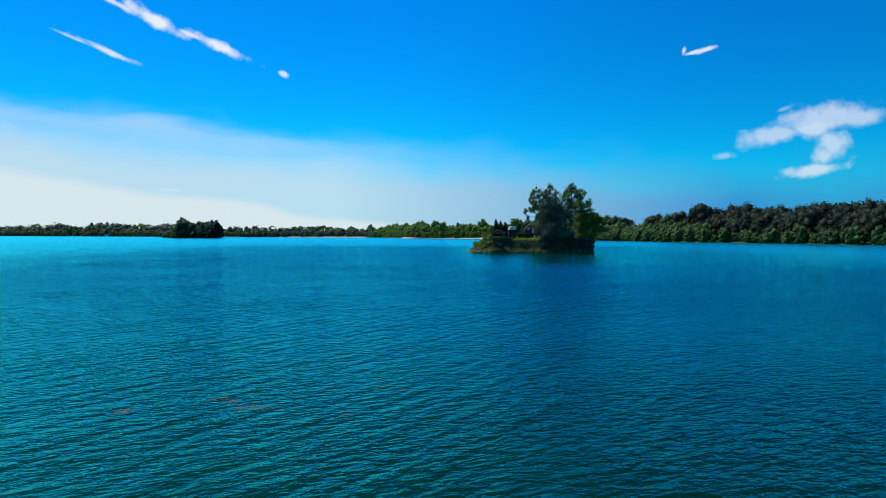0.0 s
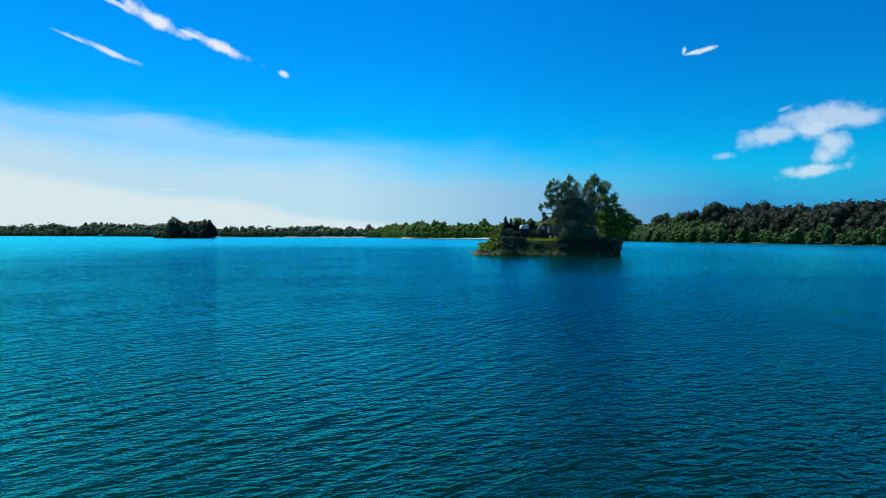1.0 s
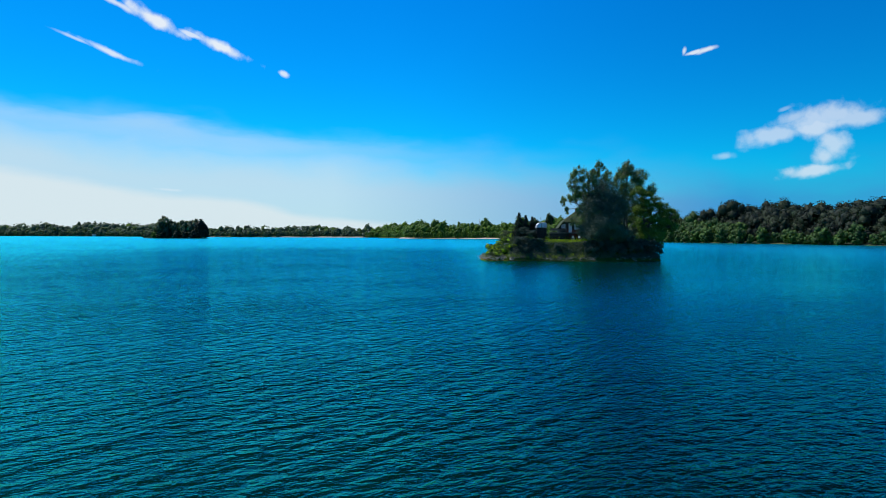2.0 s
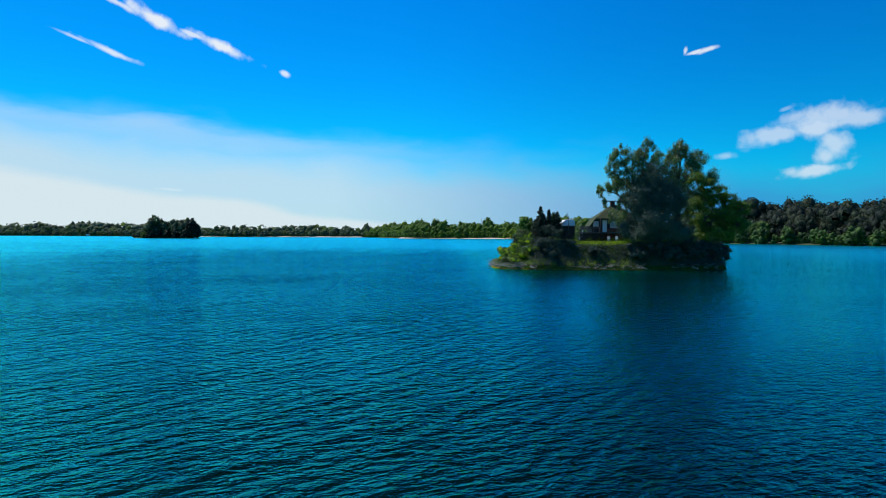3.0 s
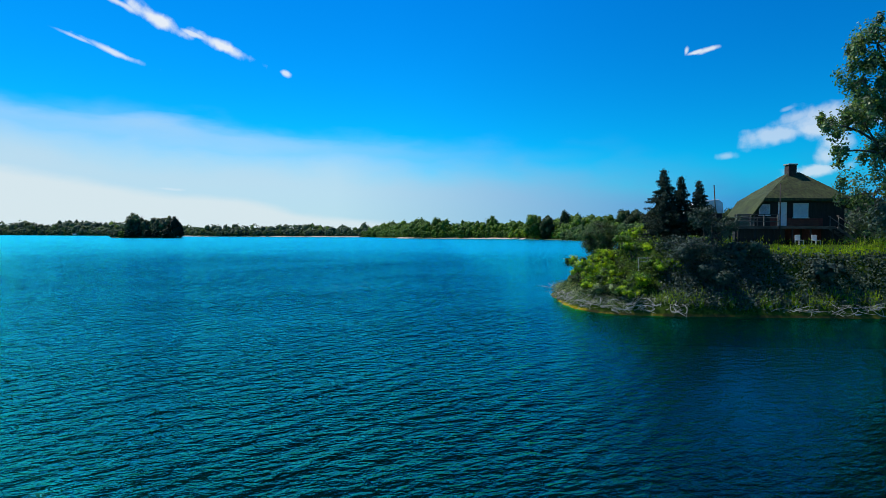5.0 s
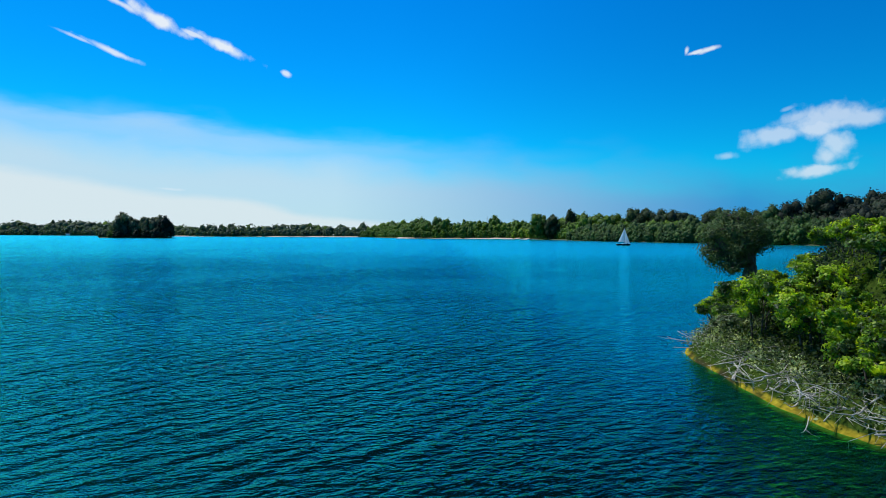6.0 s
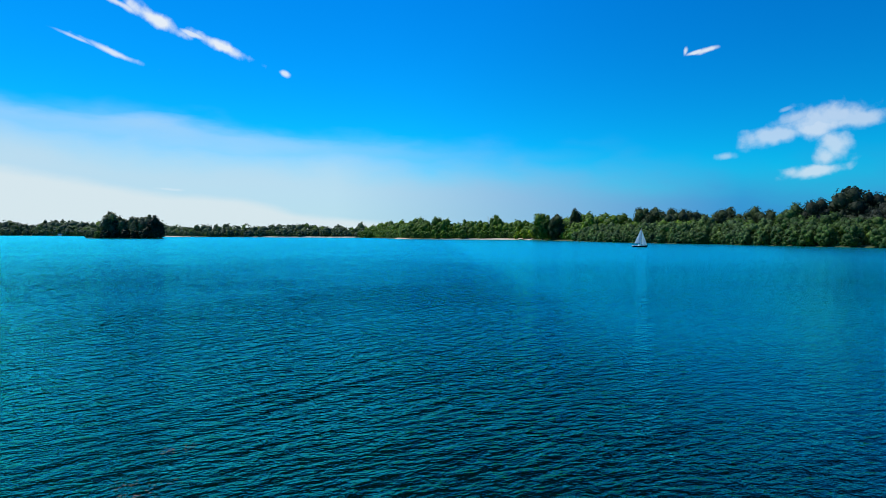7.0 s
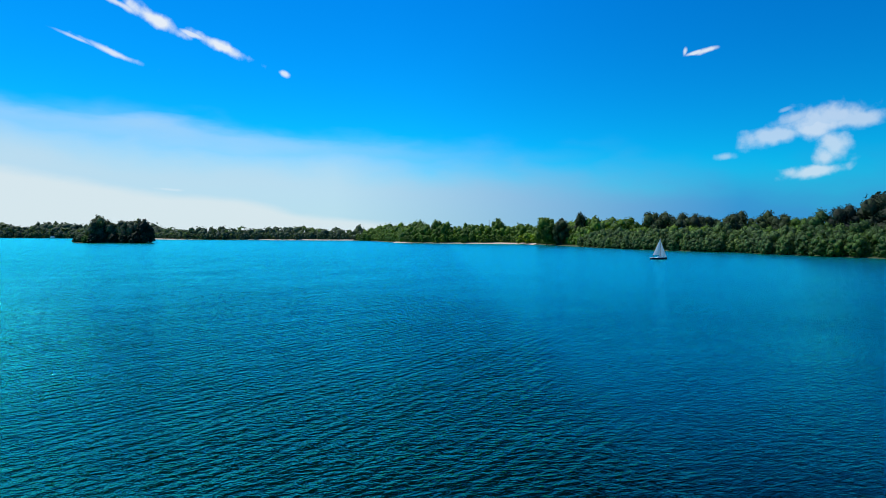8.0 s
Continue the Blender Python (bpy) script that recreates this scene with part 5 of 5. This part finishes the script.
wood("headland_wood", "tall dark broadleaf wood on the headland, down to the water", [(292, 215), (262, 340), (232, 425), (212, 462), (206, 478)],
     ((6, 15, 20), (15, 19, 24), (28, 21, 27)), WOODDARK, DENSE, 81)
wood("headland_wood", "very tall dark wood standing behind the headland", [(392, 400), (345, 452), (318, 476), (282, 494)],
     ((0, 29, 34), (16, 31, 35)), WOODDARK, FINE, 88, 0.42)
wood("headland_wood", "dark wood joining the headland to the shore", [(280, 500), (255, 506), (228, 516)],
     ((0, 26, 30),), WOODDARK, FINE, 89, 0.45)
wood("headland_scrub", "lighter green willow scrub along the foot of the headland wood", [(272, 225), (243, 350), (215, 426), (190, 464), (179, 502)],
     ((1.5, 5, 11),), WOODMID, MEDIUM, 86, 0.62)
wood("headland_grove", "rounded mid-green trees at the low end of the headland", [(200, 462), (190, 480), (180, 504)],
     ((4, 10, 14), (11, 14, 18)), WOODMID, FINE, 87)
wood("shore_wood", "dense grey-green willows along the lake shore", [(176, 512), (171, 526), (172, 550), (150, 580), (129, 645), (119, 720)],
     ((1.5, 6.5, 9.5), (7, 9.5, 13.5), (17, 12, 16)), WOODGREY, FINE, 82)
wood("shore_wood", "taller dark trees rising behind the shore willows", [(176, 512), (178, 550), (156, 585), (137, 648), (125, 720)],
     ((28, 13, 16.5), (44, 14, 17.5)), WOODS, MEDIUM, 83, 0.6)
wood("beach_wood", "mixed green wood behind the sandy beach", [(118, 725), (104, 790), (90, 852), (20, 880), (-50, 902), (-66, 960), (-100, 1080), (-150, 1190)],
     ((9, 8, 13), (20, 16, 21), (36, 21, 27)), WOODS, MEDIUM, 84, 0.5)
wood("far_wood", "distant wood along the far shore, haze blue in its leaf colour", [(-150, 1195), (-300, 1208), (-450, 1218), (-620, 1328)],
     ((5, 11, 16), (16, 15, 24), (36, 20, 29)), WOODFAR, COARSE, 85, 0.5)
wood("far_wood", "distant wood along the farthest shore, haze blue in its leaf colour", [(-560, 1282), (-620, 1326), (-775, 1386), (-1000, 1441), (-1300, 1480), (-1900, 1300)],
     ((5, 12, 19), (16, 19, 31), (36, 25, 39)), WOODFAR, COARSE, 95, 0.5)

# single trees that stand above the woods
for k, (x, y, h, w, mat, label) in enumerate((
        (172, 687, 29.5, 0.95, WOODDEEP, "tall dark tree standing above the shore willows"), (179, 684, 28.0, 1.0, WOODDEEP, "tall dark tree standing above the shore willows"),
        (187, 668, 26.0, 1.0, WOODDEEP, "dark tree standing above the shore willows"), (197, 664, 25.0, 1.0, WOODDEEP, "dark tree standing above the shore willows"), (207, 668, 24.5, 1.0, WOODDEEP, "dark tree standing above the shore willows"),
        (262, 742, 29.0, 1.0, WOODDEEP, "broad dark tree standing above the shore willows"), (273, 752, 32.0, 1.0, WOODDEEP, "broad dark tree standing above the shore willows"), (280, 724, 30.0, 1.0, WOODDEEP, "broad dark tree standing above the shore willows"),
        (288, 706, 27.0, 1.0, WOODDEEP, "broad dark tree standing above the shore willows"), (296, 694, 25.0, 1.0, WOODS, "rounded green tree behind the shore willows"),
        (183, 800, 28.5, 1.0, WOODS, "rounded green tree behind the shore willows"), (192, 792, 22.5, 1.0, WOODS, "rounded green tree behind the shore willows"),
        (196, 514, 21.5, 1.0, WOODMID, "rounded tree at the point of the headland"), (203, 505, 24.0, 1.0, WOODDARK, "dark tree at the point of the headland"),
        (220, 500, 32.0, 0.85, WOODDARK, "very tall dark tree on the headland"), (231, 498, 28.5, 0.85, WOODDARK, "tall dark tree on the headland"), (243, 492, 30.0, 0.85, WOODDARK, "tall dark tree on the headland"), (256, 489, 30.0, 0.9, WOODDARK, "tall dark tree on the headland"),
        (132, 778, 30.0, 0.55, WOODDEEP, "slender tall tree in the wood"), (142, 772, 24.0, 0.8, WOODDEEP, "dark tree in the wood"), (100, 781, 28.0, 0.9, WOODS, "tall bright green tree in the wood"), (112, 770, 25.0, 0.9, WOODDEEP, "tall dark tree in the wood"),
        (64, 905, 28.0, 0.8, WOODS, "tall tree behind the beach"), (-8, 920, 26.0, 0.9, WOODS, "tall tree behind the beach"),
        (83, 848, 9.0, 1.1, BUSH, "bright yellow-green willow at the end of the beach"), (90, 846, 12.0, 1.0, BUSH, "bright yellow-green willow at the end of the beach"), (97, 838, 11.0, 1.0, BUSH, "bright yellow-green willow at the end of the beach"),
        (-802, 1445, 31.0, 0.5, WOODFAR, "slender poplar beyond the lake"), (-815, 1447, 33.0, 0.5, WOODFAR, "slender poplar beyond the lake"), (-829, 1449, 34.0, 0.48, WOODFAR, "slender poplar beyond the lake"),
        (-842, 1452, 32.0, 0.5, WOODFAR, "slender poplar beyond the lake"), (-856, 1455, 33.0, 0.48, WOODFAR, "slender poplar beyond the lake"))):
    top = thing("tall_tree", pose(x, y, 1.0, 0, 0, 55 * k), label, "tree", "tall trees above the woods")
    lobes = [(a * h * w, b * h * w, c * h, d * h * w, e * h * w, f * h) for a, b, c, d, e, f in DOMES[(k + 2) % 5]]
    v = leafy_crown(lobes, 3200, 0.0145 * h, np.random.default_rng(120 + k), 8, 5)
    part("crown", welded_mesh("crown", v, mat), top)
    part("trunk", tubes_mesh("trunk", [[((0, 0, -0.6), 0.45), ((0.3, 0, h * 0.4), 0.32), ((0, 0.2, h * 0.8), 0.1)]], BARK), top)

# brownish pondweed that drifts on the water
WEED = surface("floating_pondweed", (0.10, 0.05, 0.035), (0.26, 0.14, 0.10), 8.0, 0.8, 0.1)
r = np.random.default_rng(77)
spots = []
for x, y, sx, sy, count in ((-4.8, 21.0, 1.4, 0.5, 190), (-0.6, 22.2, 1.6, 0.7, 70), (-9.8, 26.0, 0.8, 0.3, 40), (-7.2, 181.5, 0.9, 1.6, 60), (-5.6, 187.0, 0.8, 1.6, 60), (-6.6, 193.0, 0.7, 2.2, 110), (-8.4, 189.5, 0.7, 1.6, 60)):
    hub = r.normal(size=(9, 2)) * (sx, sy)
    for k in range(count):
        c = hub[int(r.integers(9))] + r.normal(size=2) * 0.14
        spots.append((x + c[0], y + c[1], 0.006))
flat_leaves = leaves(np.array(spots), np.tile([0, 0, 1.0], (len(spots), 1)), 0.036, r, 0.5, 0.02)
tagged(new("floating_weed", quads_mesh("floating_weed", flat_leaves, WEED)), "scattered brownish pondweed drifting on the lake", "pondweed", kind="stuff")

# the wooded islet
islet = rounded_line([(-372, 795), (-345, 786), (-312, 787), (-293, 797), (-300, 812), (-330, 818), (-360, 812)], 5)
verts = [(p.x, p.y, -0.3) for p in islet] + [(p.x * 0.94 - 333 * 0.06, p.y * 0.9 + 801 * 0.1, 0.7) for p in islet] + [(-333, 801, 1.2)]
n = len(islet)
faces = [(i, (i + 1) % n, n + (i + 1) % n, n + i) for i in range(n)] + [(n + i, n + (i + 1) % n, 2 * n) for i in range(n)]
tagged(new("islet_ground", raw_mesh("islet_ground", verts, faces, LAND, True)), "low overgrown islet far out in the lake", "islet", kind="structure")
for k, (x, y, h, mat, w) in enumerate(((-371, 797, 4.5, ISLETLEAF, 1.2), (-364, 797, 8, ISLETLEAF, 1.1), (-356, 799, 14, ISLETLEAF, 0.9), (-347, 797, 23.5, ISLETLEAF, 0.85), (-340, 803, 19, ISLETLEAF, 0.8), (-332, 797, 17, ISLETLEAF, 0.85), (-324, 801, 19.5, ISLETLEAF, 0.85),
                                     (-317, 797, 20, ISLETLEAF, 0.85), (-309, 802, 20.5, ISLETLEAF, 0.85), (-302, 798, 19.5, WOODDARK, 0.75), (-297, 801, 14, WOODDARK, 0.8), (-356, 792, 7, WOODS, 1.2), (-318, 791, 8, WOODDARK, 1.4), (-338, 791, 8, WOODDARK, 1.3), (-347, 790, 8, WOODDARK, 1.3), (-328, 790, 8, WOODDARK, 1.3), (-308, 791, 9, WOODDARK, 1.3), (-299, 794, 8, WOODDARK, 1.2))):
    top = thing("islet_tree", pose(x, y, -0.2, 0, 0, 40 * k), "dark rounded broadleaf tree on the distant islet", "tree", "islet trees")
    h *= 1.2
    lobes = [(a * h * w, b * h * w, c * h, d * h * w, e * h * w, f * h) for a, b, c, d, e, f in DOMES[k % 5]]
    v = leafy_crown(lobes, 1900, 0.019 * h, np.random.default_rng(90 + k), 8, 5)
    part("crown", welded_mesh("crown", v, mat), top)
    part("trunk", tubes_mesh("trunk", [[((0, 0, -0.4), 0.4), ((0.3, 0, h * 0.4), 0.3), ((0, 0.2, h * 0.75), 0.1)]], BARK), top)

# a lattice mast behind the wood and a pale hut on the far shore
mast = thing("radio_mast", pose(60, 980, 1.2), "thin grey lattice mast behind the wood", "mast")
for x, y in ((-0.6, -0.6), (0.6, -0.6), (0.6, 0.6), (-0.6, 0.6)):
    part("leg", tubes_mesh("leg", [[((x, y, -0.3), 0.12), ((x * 0.5, y * 0.5, 28), 0.1)]], CONCRETE), mast)
for k in range(9):
    z, s = 2 + 3.1 * k, 0.6 * (1 - 0.05 * k)
    part("brace", tubes_mesh("brace", [[((-s, -s, z), 0.07), ((s, -s, z + 2.4), 0.07)], [((s, s, z), 0.07), ((-s, s, z + 2.4), 0.07)]], CONCRETE, 4), mast)
hut = thing("lake_hut", pose(-780, 1384, 0.6, 0, 0, 0), "small pale hut at the far shore", "hut")
part("wall", finish("wall", box(-4, 0, 0, 4, 5, 3.6), WHITE, 0.05), hut)
bm = bmesh.new()
vs = [bm.verts.new(p) for p in ((-4.5, -0.5, 3.5), (4.5, -0.5, 3.5), (4.5, 5.5, 3.5), (-4.5, 5.5, 3.5), (-4.5, 2.5, 5.6), (4.5, 2.5, 5.6))]
for f in ((0, 1, 5, 4), (2, 3, 4, 5), (0, 4, 3), (1, 2, 5), (3, 2, 1, 0)):
    bm.faces.new([vs[k] for k in f])
part("roof", finish("roof", bm, DARKWOOD), hut)

# bricks of the house's lower front wall
bricks_in(0.42, FLOOR + 0.02, 3.2, FLOOR + 0.62, 0.02)
